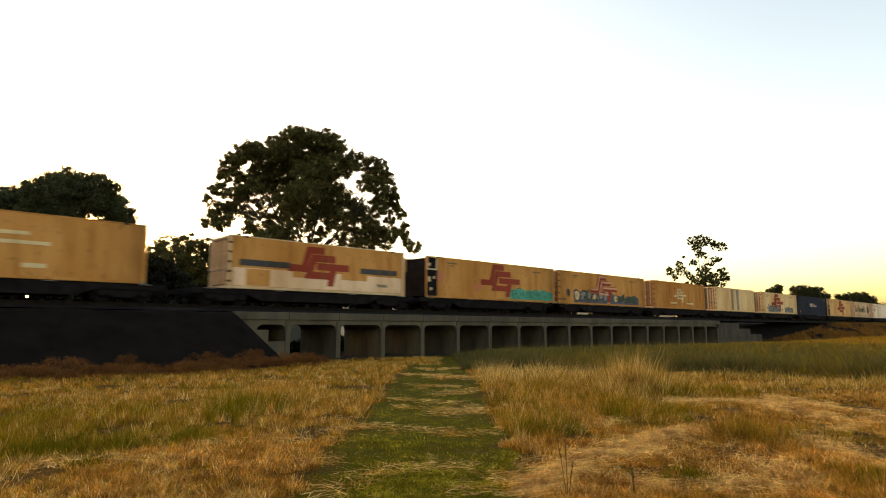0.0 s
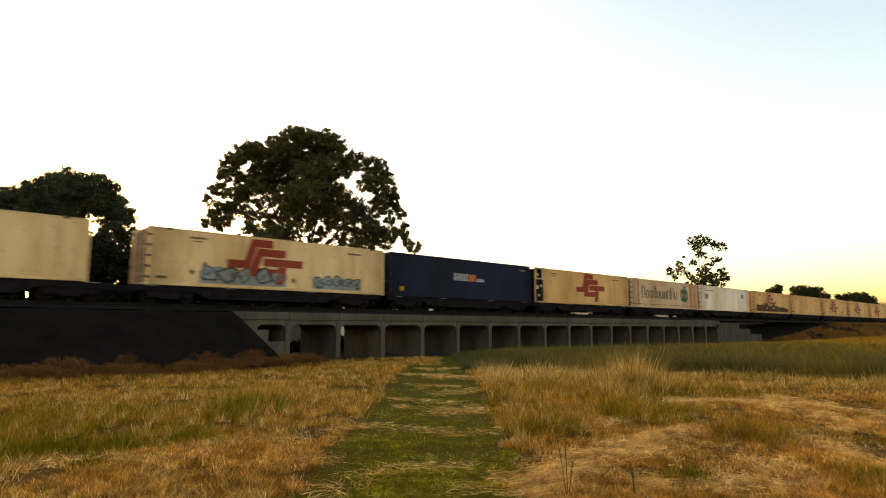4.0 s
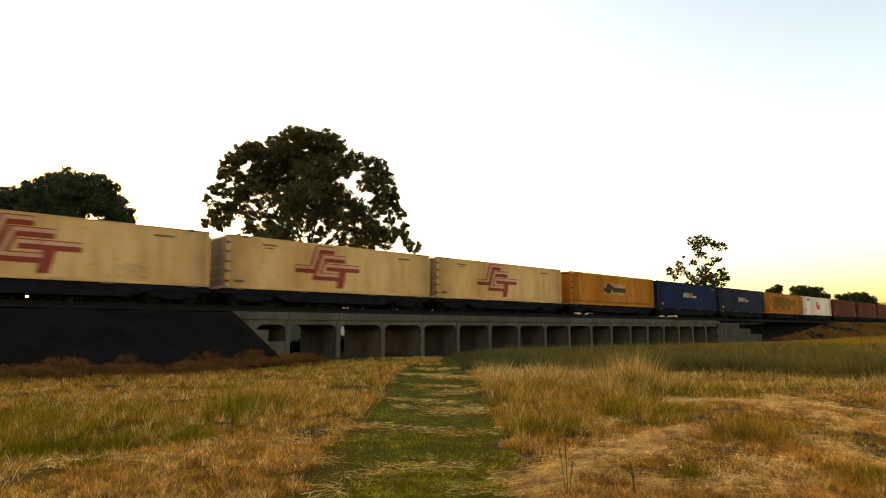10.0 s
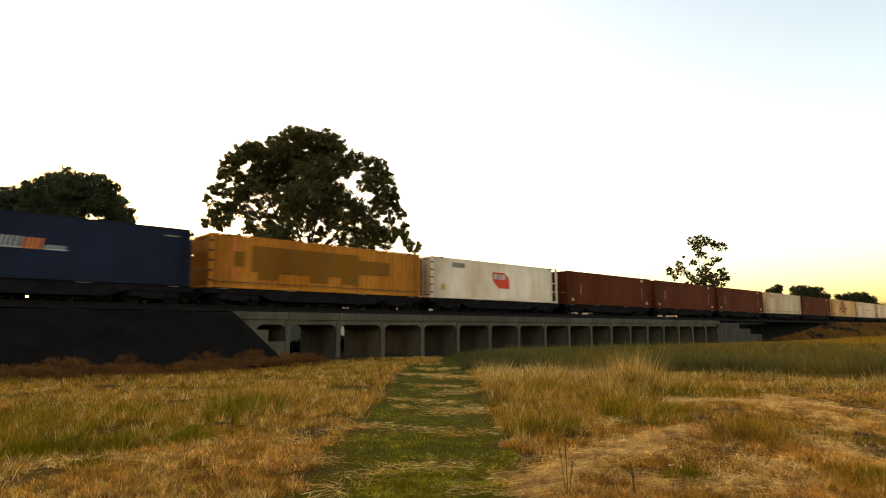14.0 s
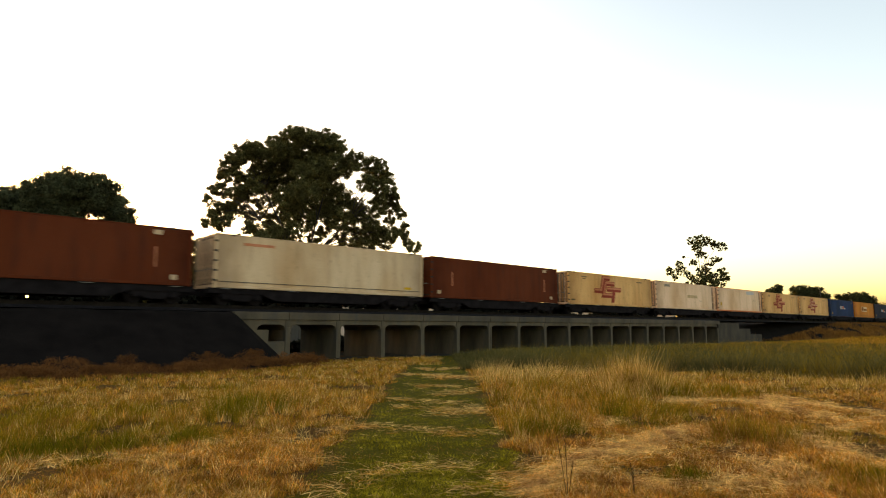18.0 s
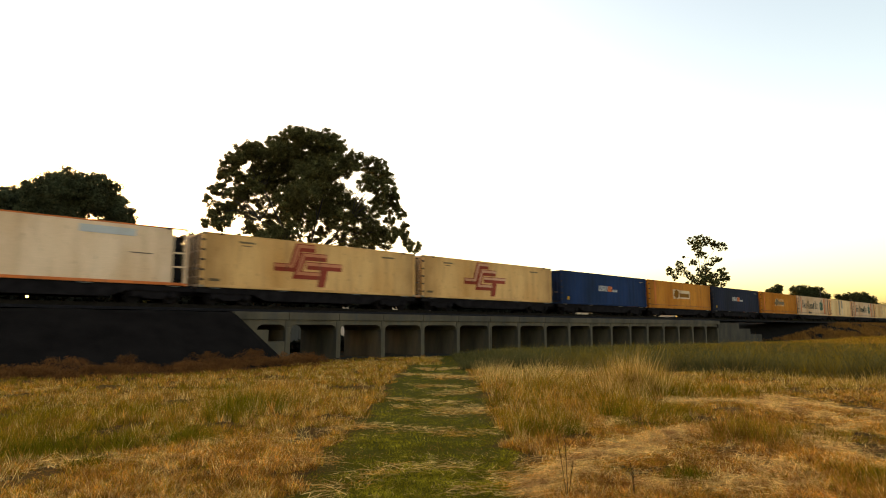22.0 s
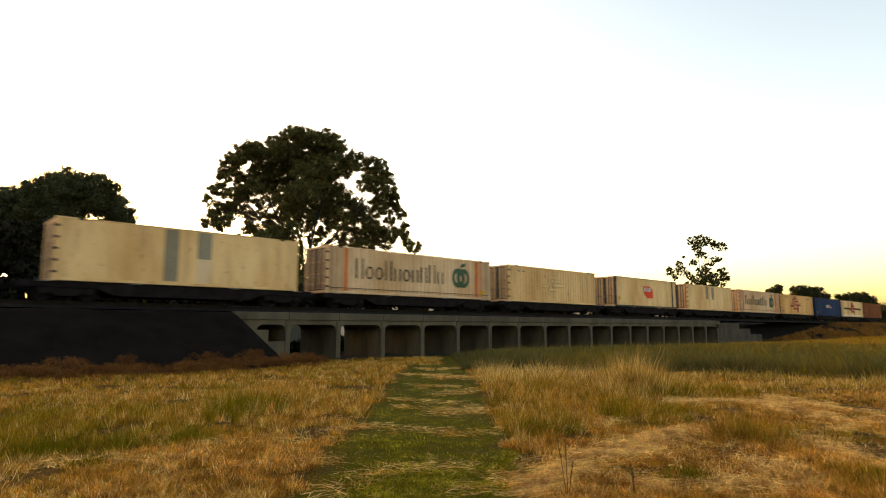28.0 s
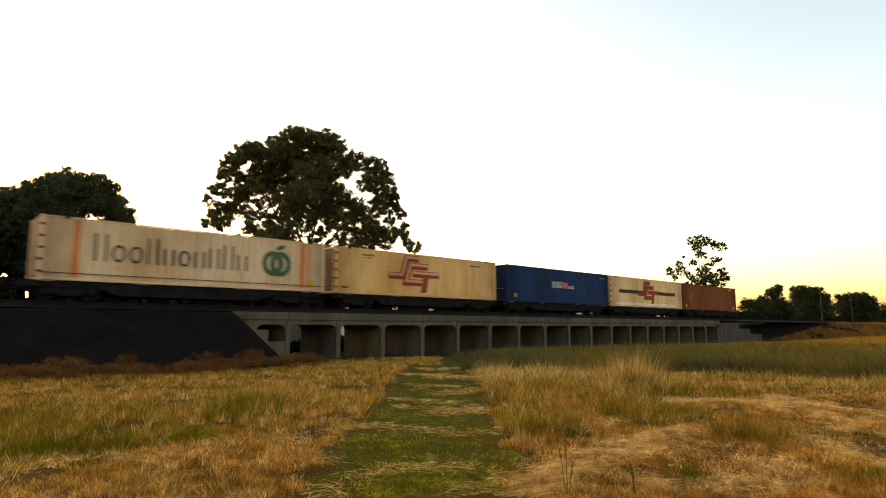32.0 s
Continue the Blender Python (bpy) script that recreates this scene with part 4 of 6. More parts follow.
        plate("scuff", c, "grey", rect(3.0, 3.7, 1.0, 1.05), 1)
    elif style == "red_rails":
        plate("pale_patch", c, "signwhite", rect(2.0, 4.4, 2.3, 2.65), 1)
        plate("sticker", c, "sticker", rect(-6.2, -5.8, 0.7, 1.1), 1)
        plate("scuff", c, "slate", rect(4.2, 5.2, 1.5, 1.54), 1)
    if style in ("spray_low",):
        serials(c)
    if style in ("store", "store_sprayed", "bird_dark", "bird_grey", "bird_patch", "overpaint", "bone"):
        plate("side_groove", c, "slate", rect(-7.0, 7.0, 0.335, 0.365), 4)
    if style in ("bird_dark", "bird_grey", "bird_patch", "overpaint"):
        plate("red_stripe", c, "orange", rect(-6.0, -5.75, 0.37, 2.78), 0)


def build_train():
    for i, (mid, length, body, rib, trim, doors, style) in enumerate(TRAIN):
        c = container(length, body, rib, trim, doors, right_frame=style in ("red_block", "red_rails", "small_text"), left_unit=i in (2, 8), label=WORDS[style])
        if i == 8:
            c["turned"] = 1
        if i == 36:
            c["patched"] = 1
        if i == 13:
            c["scrawl"] = 1
        decorate(c, style)
        MOVERS.append((c, mid, FLOOR))
        a = TRAIN[i - 1][0] + TRAIN[i - 1][1] / 2 if i else mid - length / 2 - 0.8
        b = TRAIN[i + 1][0] - TRAIN[i + 1][1] / 2 if i < len(TRAIN) - 1 else mid + length / 2 + 0.8
        lo, hi = (a + mid - length / 2) / 2, (b + mid + length / 2) / 2
        size = 15.0 if hi - lo > 14.4 else 14.6
        MOVERS.append((wagon(size), (lo + hi) / 2, RAIL_TOP))


build_train()


def where(mid, t):
    return mid - SPEED * t + SLOWING * (t - MID) ** 2


# ---- trees
def leaf_cloud(rng, centres, sizes, counts, leaf, flat=0.8):
    """Leaves in rounded clumps: large ones within, small ones laid along the outside."""
    c = np.repeat(centres, counts, 0)
    s = np.repeat(sizes, counts)[:, None]
    n = len(c)
    g = rng.normal(size=(n, 3))
    g /= np.linalg.norm(g, axis=1, keepdims=True)
    out = rng.uniform(0.05, 1.0, (n, 1)) ** 0.42
    p = c + g * s * out * [1, 1, flat]
    a = rng.normal(size=(n, 3)) * [1, 1, 0.7] + [0, 0, -0.5]
    a -= g * (a * g).sum(1, keepdims=True) * out ** 2 * 0.9
    a /= np.linalg.norm(a, axis=1, keepdims=True)
    b = np.cross(a, rng.normal(size=(n, 3)))
    b /= np.linalg.norm(b, axis=1, keepdims=True)
    l = leaf * (1.5 - 0.85 * out) * rng.uniform(0.75, 1.25, (n, 1))
    w = l * 0.56
    v = np.stack([p - a * l * 0.4 + b * w * 0.5, p + a * l * 0.6, p - a * l * 0.4 - b * w * 0.5], 1).reshape(-1, 3)
    f = np.arange(3 * n).reshape(-1, 3)
    return v, f


def tree(name, base, lobes, label, leaf_mat, seed, leaf=0.22, clumps=12.0, per=60, girth=4.0, fork=5.0, trunk=0.45, knot=0.36, swell=1.35):
    """base: foot of the trunk; lobes: (across, up, radius) of the leaf masses that make up the crown, each on a limb of its own."""
    rng = np.random.default_rng(seed)
    t = thing(name, Matrix.Translation((base[0], base[1], 0)) @ Matrix.Rotation(-YAW, 4, "Z"), label, "tree")
    far, aside = base[0] * math.sin(YAW) + base[1] * math.cos(YAW), base[0] * math.cos(YAW) - base[1] * math.sin(YAW)
    middle = sum(l[0] for l in lobes) / len(lobes)
    level = sum(l[1] for l in lobes) / len(lobes)
    half = max(abs(l[0] - middle) for l in lobes) + 0.5
    joint = Vector((rng.uniform(-0.3, 0.3) + middle * 0.4, rng.uniform(-0.4, 0.4), fork))
    bm = bmesh.new()
    tube(bm, (0, 0, -0.3), joint * 0.5, trunk, trunk * 0.85, 10)
    tube(bm, joint * 0.5, joint, trunk * 0.85, trunk * 0.7, 10)
    bark = part("trunk", bm, BARK, t, "pale grey-brown trunk")
    cen, siz, cnt, main = [], [], [], []
    for i, (x, z, r) in enumerate(sorted(lobes, key=lambda l: (l[0] * 37.7 + l[1] * 11.3) % 5.0)):
        inward = Vector((middle - x, level - z)).normalized() * ((swell - 1) * r + 0.6 * knot)
        x, z, r = x + inward.x * 0.75, z + inward.y * 0.5, r * swell
        y = rng.uniform(-1, 1) * girth * math.sqrt(max(0.15, 1 - ((x - middle) / half) ** 2))
        k = (far + y) / far
        c = Vector((x * k + aside * (k - 1), y, 1.5 + (z - 1.5) * k))
        root, scale = joint, 1.0
        if i >= 8:       # a side branch of the nearest main limb
            root, scale = min(main, key=lambda q: (q - c).length + (3 if q.z > c.z else 0)), 0.5
        span = c - root
        bow = Vector((-span.x * 0.12, -span.y * 0.12, span.length * 0.10)) + Vector(rng.normal(size=3)) * span.length * 0.05
        stops = [root, root.lerp(c, 0.33) + bow * 0.8, root.lerp(c, 0.68) + bow, c]
        if i < 8:
            main += stops[1:3]
        thick = [trunk * scale * q for q in (0.26, 0.17, 0.10, 0.04)]
        bm = bmesh.new()
        for i in range(3):
            tube(bm, stops[i], stops[i + 1], thick[i], thick[i + 1], 6)
        for _ in range(4):
            tube(bm, stops[2].lerp(c, rng.uniform(0.0, 0.8)), c + Vector(rng.normal(size=3)) * r * 0.6, thick[3] * 1.1, thick[3] * 0.4, 4)
        part("limb", bm, BARK, bark)
        n = int(clumps * r * r) + 4
        for _ in range(n):
            g = rng.normal(size=3)
            g = g / np.linalg.norm(g) * rng.uniform(0.1, 1.0) ** 0.42 * r
            cen.append((c.x + g[0], c.y + g[1], c.z + g[2] * 0.9))
            siz.append(knot * rng.uniform(0.65, 1.2) * (0.7 + 0.3 * r))
            cnt.append(int(per * rng.uniform(0.7, 1.3)))
    v, f = leaf_cloud(rng, np.array(cen), np.array(siz), cnt, leaf)
    crown = new("crown", arrays("crown", v, f, leaf_mat))
    crown.parent = t
    return t


GUM_TOP = [(-2.4, 21.8, 1.0), (-3.4, 21.2, .85), (-1.3, 22.0, .8), (-0.1, 21.4, 1.0), (1.2, 21.8, .8), (2.3, 21.2, .9), (2.8, 20.6, .6), (-4.7, 21.2, .7), (-4.4, 20.4, .9), (-3.2, 20.0, 1.4), (-1.0, 20.1, 1.5), (1.0, 19.6, 1.2),
           (-2.1, 18.4, 1.35), (0.1, 17.9, 1.5), (2.1, 18.6, 1.05), (-3.9, 17.6, 1.1), (-5.7, 18.3, 1.05), (-5.8, 19.3, .9)]
GUM_WEST = [(-7.3, 20.6, .7), (-8.1, 20.1, .8), (-6.5, 20.2, .8), (-8.7, 19.3, .8), (-9.6, 18.4, .8), (-9.9, 17.6, .5), (-9.0, 17.5, .7), (-10.3, 16.2, .55), (-11.1, 16.0, .4), (-11.5, 15.0, .3), (-9.6, 15.6, .45), (-10.4, 13.6, .85),
            (-11.2, 12.5, .55), (-9.3, 13.8, .75), (-9.9, 12.4, .65), (-8.4, 14.2, .75), (-7.5, 15.5, .85), (-8.5, 15.7, .7), (-5.8, 17.0, .95), (-5.1, 16.0, .9), (-6.1, 14.4, .55), (-6.9, 11.7, .55), (-5.8, 11.5, .7)]
GUM_EAST = [(4.5, 19.4, .8), (3.8, 18.9, .75), (3.2, 18.1, .7), (6.5, 18.8, .75), (7.5, 18.3, .8), (6.2, 17.8, .65), (7.8, 17.1, .75), (5.8, 16.8, .75), (7.3, 16.2, .7), (8.4, 15.9, .6), (7.6, 14.9, .75), (8.7, 15.1, .4),
            (7.1, 14.0, .75), (8.6, 14.0, .75), (9.5, 13.3, .4), (8.3, 12.6, .45), (9.6, 11.6, .6), (8.7, 11.1, .7), (10.0, 10.5, .45), (10.9, 9.7, .5)]
GUM_LOW = [(-0.8, 16.2, 1.1), (1.1, 16.4, 1.2), (2.6, 15.0, 1.5), (4.4, 13.9, 1.3), (3.5, 12.6, .9), (2.0, 13.3, 1.05), (5.4, 12.1, 1.3), (6.6, 11.3, 1.05), (7.8, 10.6, .9), (-0.8, 14.2, .85), (-2.5, 14.9, .9), (0.5, 13.1, .9),
           (-0.7, 12.3, .8), (1.2, 11.3, .55), (-2.0, 11.3, .7), (-3.7, 11.3, .7), (-5.2, 13.1, .4), (-3.6, 13.8, .4), (-8.5, 10.0, .8), (-6.0, 9.0, .9), (-2.5, 9.0, 1.1), (1.0, 8.8, .8), (4.5, 9.3, .9)]
GUM_SKIRT = [(-7.4, 17.2, .8), (-6.9, 16.3, .7), (-4.6, 12.4, .9), (-2.6, 12.6, .8), (-3.6, 10.2, 1.0), (2.2, 12.0, .5), (0.3, 10.5, .6), (3.2, 10.5, .6), (-3.4, 15.3, .9), (-4.4, 14.7, .75), (-2.8, 13.7, .7), (-6.9, 13.0, .6), (-5.4, 10.2, .8), (5.8, 9.8, .9), (-1.6, 13.4, .5), (-7.2, 9.6, .7)]
BROAD = [(-5.7, 11.0, 1.3), (-4.2, 11.5, 1.2), (-2.6, 12.3, 1.1), (-1.5, 12.8, 1.1), (-0.5, 13.0, 1.2), (0.8, 12.9, 1.15), (1.9, 12.6, 1.1), (2.9, 12.3, 1.0), (3.4, 11.7, .9), (4.0, 10.9, .85), (4.8, 10.1, .65), (-3.0, 11.0, 1.0),
         (-4.5, 10.3, 1.0), (-1.2, 11.9, .95), (0.2, 11.9, .95), (1.5, 11.8, .95), (2.7, 11.2, .75), (3.7, 10.2, .8), (4.6, 9.4, .7), (5.1, 8.6, .55), (3.6, 8.8, .6), (3.0, 7.8, .5), (4.3, 7.8, .6), (-7.6, 10.9, 1.4)]
BROAD_LOW = [(-9.6, 10.7, 1.55), (-8.4, 9.7, 1.4), (-0.1, 10.4, .8), (-2.9, 10.0, .9), (-6.4, 11.2, 1.0), (-1.8, 11.0, .8), (1.0, 10.9, .8), (2.0, 6.4, .8), (4.4, 6.2, .8), (-6.5, 8.4, 1.1), (-4.2, 8.2, 1.0), (-8.8, 8.0, 1.2), (0.4, 7.4, .8), (-2.2, 7.6, .8)]
TALL_GUM = [(-2.7, 20.1, .75), (-1.0, 20.5, 1.05), (0.6, 20.1, 1.05), (2.5, 19.2, .95), (4.1, 18.8, .9), (-1.3, 18.8, 1.0), (-1.0, 17.3, .75), (0.2, 16.9, .65), (2.5, 16.0, .75), (3.5, 16.0, .4), (1.8, 15.2, .5), (-2.6, 15.4, .7),
            (-4.4, 16.5, .25), (-5.5, 15.0, .75), (-5.2, 13.7, .95), (-7.3, 13.1, .75), (-7.7, 13.9, .55), (-6.5, 12.0, .6), (-4.0, 12.9, .6), (-3.0, 12.0, .75), (-1.4, 13.5, .5), (0.5, 14.3, .85), (0.6, 12.9, 1.15), (1.8, 11.8, 1.2),
            (-1.1, 11.4, 1.35), (3.8, 13.3, .85), (4.2, 12.5, .85), (4.8, 11.8, .55), (3.5, 11.0, .95), (0.9, 10.6, 1.5), (-3.5, 10.2, 1.0)]


def trees():
    tree("gum_tree", (32.5, 54.95), GUM_TOP + GUM_WEST + GUM_EAST + GUM_LOW + GUM_SKIRT, "large spreading dark green gum tree behind the track", LEAF, 11, trunk=0.6, girth=5.0, fork=6.0, clumps=24, per=74, leaf=0.22, knot=0.38, swell=1.5)
    tree("broad_tree", (10.7, 56.0), [(x, z + 0.3, r) for x, z, r in BROAD + BROAD_LOW], "dense rounded dark green tree behind the track", LEAF_DARK, 12, clumps=20, per=75, girth=4.5, fork=5.0, trunk=0.5, knot=0.42, swell=1.55)
    tree("gum_sapling", (24.2, 68.1), [(-2.2, 10.1, 1.6), (0.9, 10.4, 1.6), (2.8, 10.1, 1.2), (-1.2, 7.7, 1.9), (1.5, 7.4, 1.9), (-3.1, 7.7, 1.5), (-4.5, 6.0, 1.8), (3.4, 5.5, 1.8), (0.0, 5.0, 2.2), (-3.4, 9.2, 1.4), (3.6, 8.2, 1.5), (-4.2, 7.9, 1.3), (0.0, 8.8, 1.6), (-2.5, 4.6, 1.9), (4.6, 6.8, 1.2), (2.4, 4.2, 1.8)],
         "dark leafy gum sapling behind the embankment", LEAF, 13, clumps=15, girth=2.5, fork=2.5, leaf=0.26)
    tree("gum_sapling", (28.6, 53.0), [(-0.8, 8.6, 1.2), (0.7, 8.0, 1.3), (-1.5, 6.8, 1.3), (1.6, 6.4, 1.2), (0.0, 5.4, 1.5), (-1.2, 4.2, 1.4), (1.2, 3.9, 1.4)], "slim dark gum sapling behind the track", LEAF, 19, clumps=16, girth=1.2, fork=2.0, trunk=0.22)
    tree("gum_tree", (125.6, 55.0), [(x, z * 0.985, q) for x, z, q in TALL_GUM], "tall sparse gum tree with open crown", LEAF, 14, leaf=0.21, clumps=30, per=46, girth=2.5, fork=8.0, knot=0.27, swell=1.2)
    far = dict(leaf=0.42, clumps=7, per=60, girth=3.5, fork=2.5, knot=0.7, swell=1.5)
    tree("distant_tree", (160.3, 57.1), [(5.0, 11.6, .9), (3.9, 10.9, .8), (5.7, 10.6, .8), (2.4, 10.4, .6), (4.6, 8.0, 1.2), (-3.5, 7.0, 1.5), (-0.6, 7.4, 1.6), (2.2, 7.4, 1.5), (6.5, 7.0, 1.6), (3.0, 4.6, 2.2), (-1.8, 4.2, 2.2), (7.0, 4.2, 2.0)], "ragged dark tree in a distant row", LEAF_FAR, 15, **far)
    tree("distant_tree", (190.4, 56.6), [(0.8, 12.4, 1.1), (-1.8, 12.1, 1.1), (5.0, 12.1, 1.1), (2.7, 11.3, 2.0), (0.3, 10.4, 2.5), (6.5, 10.2, 1.4), (7.0, 8.8, 1.7), (4.1, 8.2, 2.5), (-1.0, 7.6, 2.3), (2.3, 5.5, 2.6), (-1.7, 4.6, 2.6), (6.0, 5.0, 2.6)],
         "dark round tree in a distant row", LEAF_FAR, 16, **far)
    tree("distant_tree", (213.9, 48.5), [(-5.7, 10.4, 1.1), (-3.0, 10.4, 1.3), (0.3, 10.7, 1.3), (2.7, 10.7, 1.3), (4.4, 9.8, 1.2), (5.2, 8.6, 1.2), (-2.3, 8.6, 2.4), (1.9, 8.6, 2.4), (-4.7, 8.0, 2.1), (3.5, 6.0, 2.6), (-1.9, 5.2, 2.6), (-6.7, 5.2, 2.4)],
         "dark round tree in a distant row", LEAF_FAR, 17, **far)
    tree("distant_tree", (238.0, 46.0), [(-3.0, 6.4, 2.2), (1.5, 6.5, 2.2), (5.0, 6.0, 2.2), (0.0, 4.0, 2.4), (4.0, 3.5, 2.4)], "low dark round tree in a distant row", LEAF_FAR, 18, **far)


trees()


GAPS = ((29.0, 3.04, 0.5), (31.0, 3.06, 0.3), (34.5, 3.15, 0.5), (38.75, 3.23, 0.45), (13.1, 3.17, 0.4), (64.0, 3.4, 2.8), (85.6, 3.3, 5.0), (6.5, 3.5, 0.35), (7.7, 3.53, 0.15), (4.6, 3.4, 0.35), (13.0, 3.38, 0.3))      # open spots in the scrub


def thicket():
    """Scrub behind the track, thick at wagon height and open near the ground, with added growth blocking light behind
    the bridge.
    """
    rng = np.random.default_rng(21)
    cen, siz, cnt = [], [], []
    for x in np.arange(-30, 135, 0.5):
        top = 4.7 + 0.5 * float(wave(x, 3.0, 2.3)) + 2.9 * float(1 - smooth01(7, 18, x)) - 0.7 * float(smooth01(50, 58, x))
        for k in range(30 if x > 18 else 70 if x > 1 else 16):
            z = rng.uniform(2.4, 3.7) if k % 2 else rng.uniform(1.9, top)
            at = (x + rng.uniform(-0.4, 0.4), 43.5 + rng.uniform(-1.2, 1.2), z)
            if any(((at[0] - gx - (at[1] - 43.5) * gx / 43.5) / (gr + 0.2)) ** 2 + ((z - gz) / 0.5) ** 2 < 1 for gx, gz, gr in GAPS):
                continue
            cen.append(at)
            siz.append(rng.uniform(0.34, 0.54))
            cnt.append(15 if x > 18 else 34)
        # low growth added to block light from behind the bridge
        if 17 < x < 95:
            for k in range(7):
                cen.append((x + rng.uniform(-0.4, 0.4), 39.5 + rng.uniform(-0.8, 0.8), rng.uniform(-0.2, 0.3 + 0.6 * float(smooth01(20, 30, x)))))
                siz.append(rng.uniform(0.3, 0.5))
                cnt.append(16)
        if 15 < x < 19.9 or 21.8 < x < 23.8 or 25 < x < 74:       # unseen growth added close behind the bridge to keep its cells dark
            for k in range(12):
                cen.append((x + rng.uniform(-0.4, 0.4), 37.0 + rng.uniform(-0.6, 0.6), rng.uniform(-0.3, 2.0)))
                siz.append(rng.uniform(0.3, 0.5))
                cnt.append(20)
    for x in np.arange(112, 270, 1.1):
        for k in range(12):
            cen.append((x + rng.uniform(-0.8, 0.8), 53.0 + rng.uniform(-3, 3), rng.uniform(0.05, 1) * (5.0 + 1.2 * float(wave(x, 1.0, 6.0)))))
            siz.append(rng.uniform(0.6, 1.0))
            cnt.append(24)
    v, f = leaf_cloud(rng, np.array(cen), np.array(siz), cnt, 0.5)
    tagged(new("scrub", arrays("scrub", v, f, SCRUB)), "dark patchy scrub behind the railway, some added to block light", "scrub", kind="stuff")


thicket()


# ---- grass
def grow(name, label, material, root, d, length, width, rise, sag, seed, jointed):
    """Blades from their roots: heading d (n, 2), length, half width, rise of the whole blade (0 lying, 1 upright) and sag of the tip."""
    rng = np.random.default_rng(seed)
    n = len(root)
    l, w = np.broadcast_to(length, n)[:, None], np.broadcast_to(width, n)[:, None]
    up = np.clip(np.broadcast_to(rise, n), -0.2, 1)[:, None]
    side = np.sqrt(np.maximum(0.0, 1 - up * up))
    d3 = np.concatenate([d, np.zeros((n, 1))], 1)
    z = np.array([0, 0, 1.0])
    mid = root + l * 0.55 * (d3 * side * 0.85 + z * up)
    tip = root + l * (d3 * side * (1 + 0.3 * sag) + z * (up - sag * 0.35 * np.abs(up)))
    q = np.where(up < 0.3, rng.normal(0, 0.5, (n, 1)), rng.uniform(0, 6.2832, (n, 1)))       # lying stems show their flat side
    across = np.concatenate([-d[:, 1:], d[:, :1], np.zeros((n, 1))], 1)
    s = across * np.cos(q) + (d3 * up + z * (1 - np.abs(up)) * 0.7) * np.sin(q)
    s = s / np.maximum(0.3, np.linalg.norm(s, axis=1, keepdims=True)) * w
    if jointed:
        v = np.stack([root - s, root + s, mid - s * 0.8, mid + s * 0.8, tip], 1).reshape(-1, 3)
        o = np.arange(n)[:, None] * 5
        f = np.concatenate([o + [0, 1, 3], o + [0, 3, 2], o + [2, 3, 4]], 0)
    else:
        v = np.stack([root - s, root + s, tip], 1).reshape(-1, 3)
        f = np.arange(3 * n).reshape(-1, 3)
    return tagged(new(name, arrays(name, v, f, material)), label, "grass", kind="stuff")


def sward(name, label, material, C, k, spread, height, lean, seed, wide=1.0, lift=0.0, heading=None, wild=0.4, near=8.5, lying=False):
    """k blades round each centre; lean 0 is upright, 1 lies flat; those within reach are jointed, the rest straight."""
    if not len(C):
        return
    rng = np.random.default_rng(seed)
    n = len(C) * k
    rep = lambda a: np.repeat(np.broadcast_to(a, len(C)), k)
    off = rng.normal(size=(n, 2)) * rep(spread)[:, None]
    P = np.repeat(C, k, 0) + off
    a = np.arctan2(off[:, 1], off[:, 0]) + rng.normal(0, 0.8, n) if heading is None else rep(heading) + rng.normal(0, wild, n)
    d = np.stack([np.cos(a), np.sin(a)], 1)
    l = rep(height * np.ones(len(C)) * rng.uniform(0.75, 1.25, len(C))) * rng.uniform(0.5, 1.2, n)
    rise = rng.normal(0.03, 0.07, n) if lying else 1 - rep(lean) * rng.uniform(0.35, 1.25, n)
    r = np.hypot(P[:, 0], P[:, 1])
    w = np.maximum(0.0019, r * 0.00034) * wide * rng.uniform(0.7, 1.3, n)
    root = np.concatenate([P, ground_z(P[:, 0], P[:, 1])[:, None] - 0.01 + (rng.random((n, 1)) * lift if lift else 0)], 1)
    for j, pick in ((True, r < near), (False, r >= near)):
        if pick.any():
            grow(name, label, material, root[pick], d[pick], l[pick], w[pick], rise[pick], 0.3, seed + 500, j)


def scatter(rng, n, r0, r1, a0=3.0, a1=82.0, p=0.45):
    """Points over the field, thinning out with distance; angles clockwise from +y."""
    r = (r0 ** -p + rng.random(n) * (r1 ** -p - r0 ** -p)) ** (-1 / p)
    a = np.radians(rng.uniform(a0, a1, n))
    return np.stack([r * np.sin(a), r * np.cos(a)], 1), r


def near_to(places, x, y):
    """How far inside one of the round places (x, y, radius) a point lies: 1 in the middle, fading outwards."""
    return np.max([np.exp(-((x - cx) ** 2 + (y - cy) ** 2) / cr ** 2) for cx, cy, cr in places], 0)


# swathes of cut hay: from, to, half width
HAY_TRACK = ((3.6, 5.3, 4.4, 5.4, .13), (4.4, 5.4, 4.9, 4.9, .16), (4.3, 4.4, 5.1, 4.2, .22), (3.1, 5.0, 3.7, 5.1, .10), (6.1, 6.6, 7.0, 6.2, .20), (5.8, 7.3, 6.2, 6.8, .08), (7.4, 7.9, 8.8, 8.0, .28), (7.9, 8.5, 9.2, 8.2, .14),
             (7.9, 10.6, 8.8, 9.0, .12), (7.4, 9.3, 7.8, 9.0, .12), (9.6, 10.4, 11.2, 10.5, .22), (10.5, 12.4, 11.3, 11.6, .15), (12.1, 15.0, 13.2, 13.4, .25), (12.1, 13.6, 13.2, 13.0, .35), (15.0, 17.2, 15.9, 16.3, .3), (5.2, 8.1, 5.6, 7.8, .09))
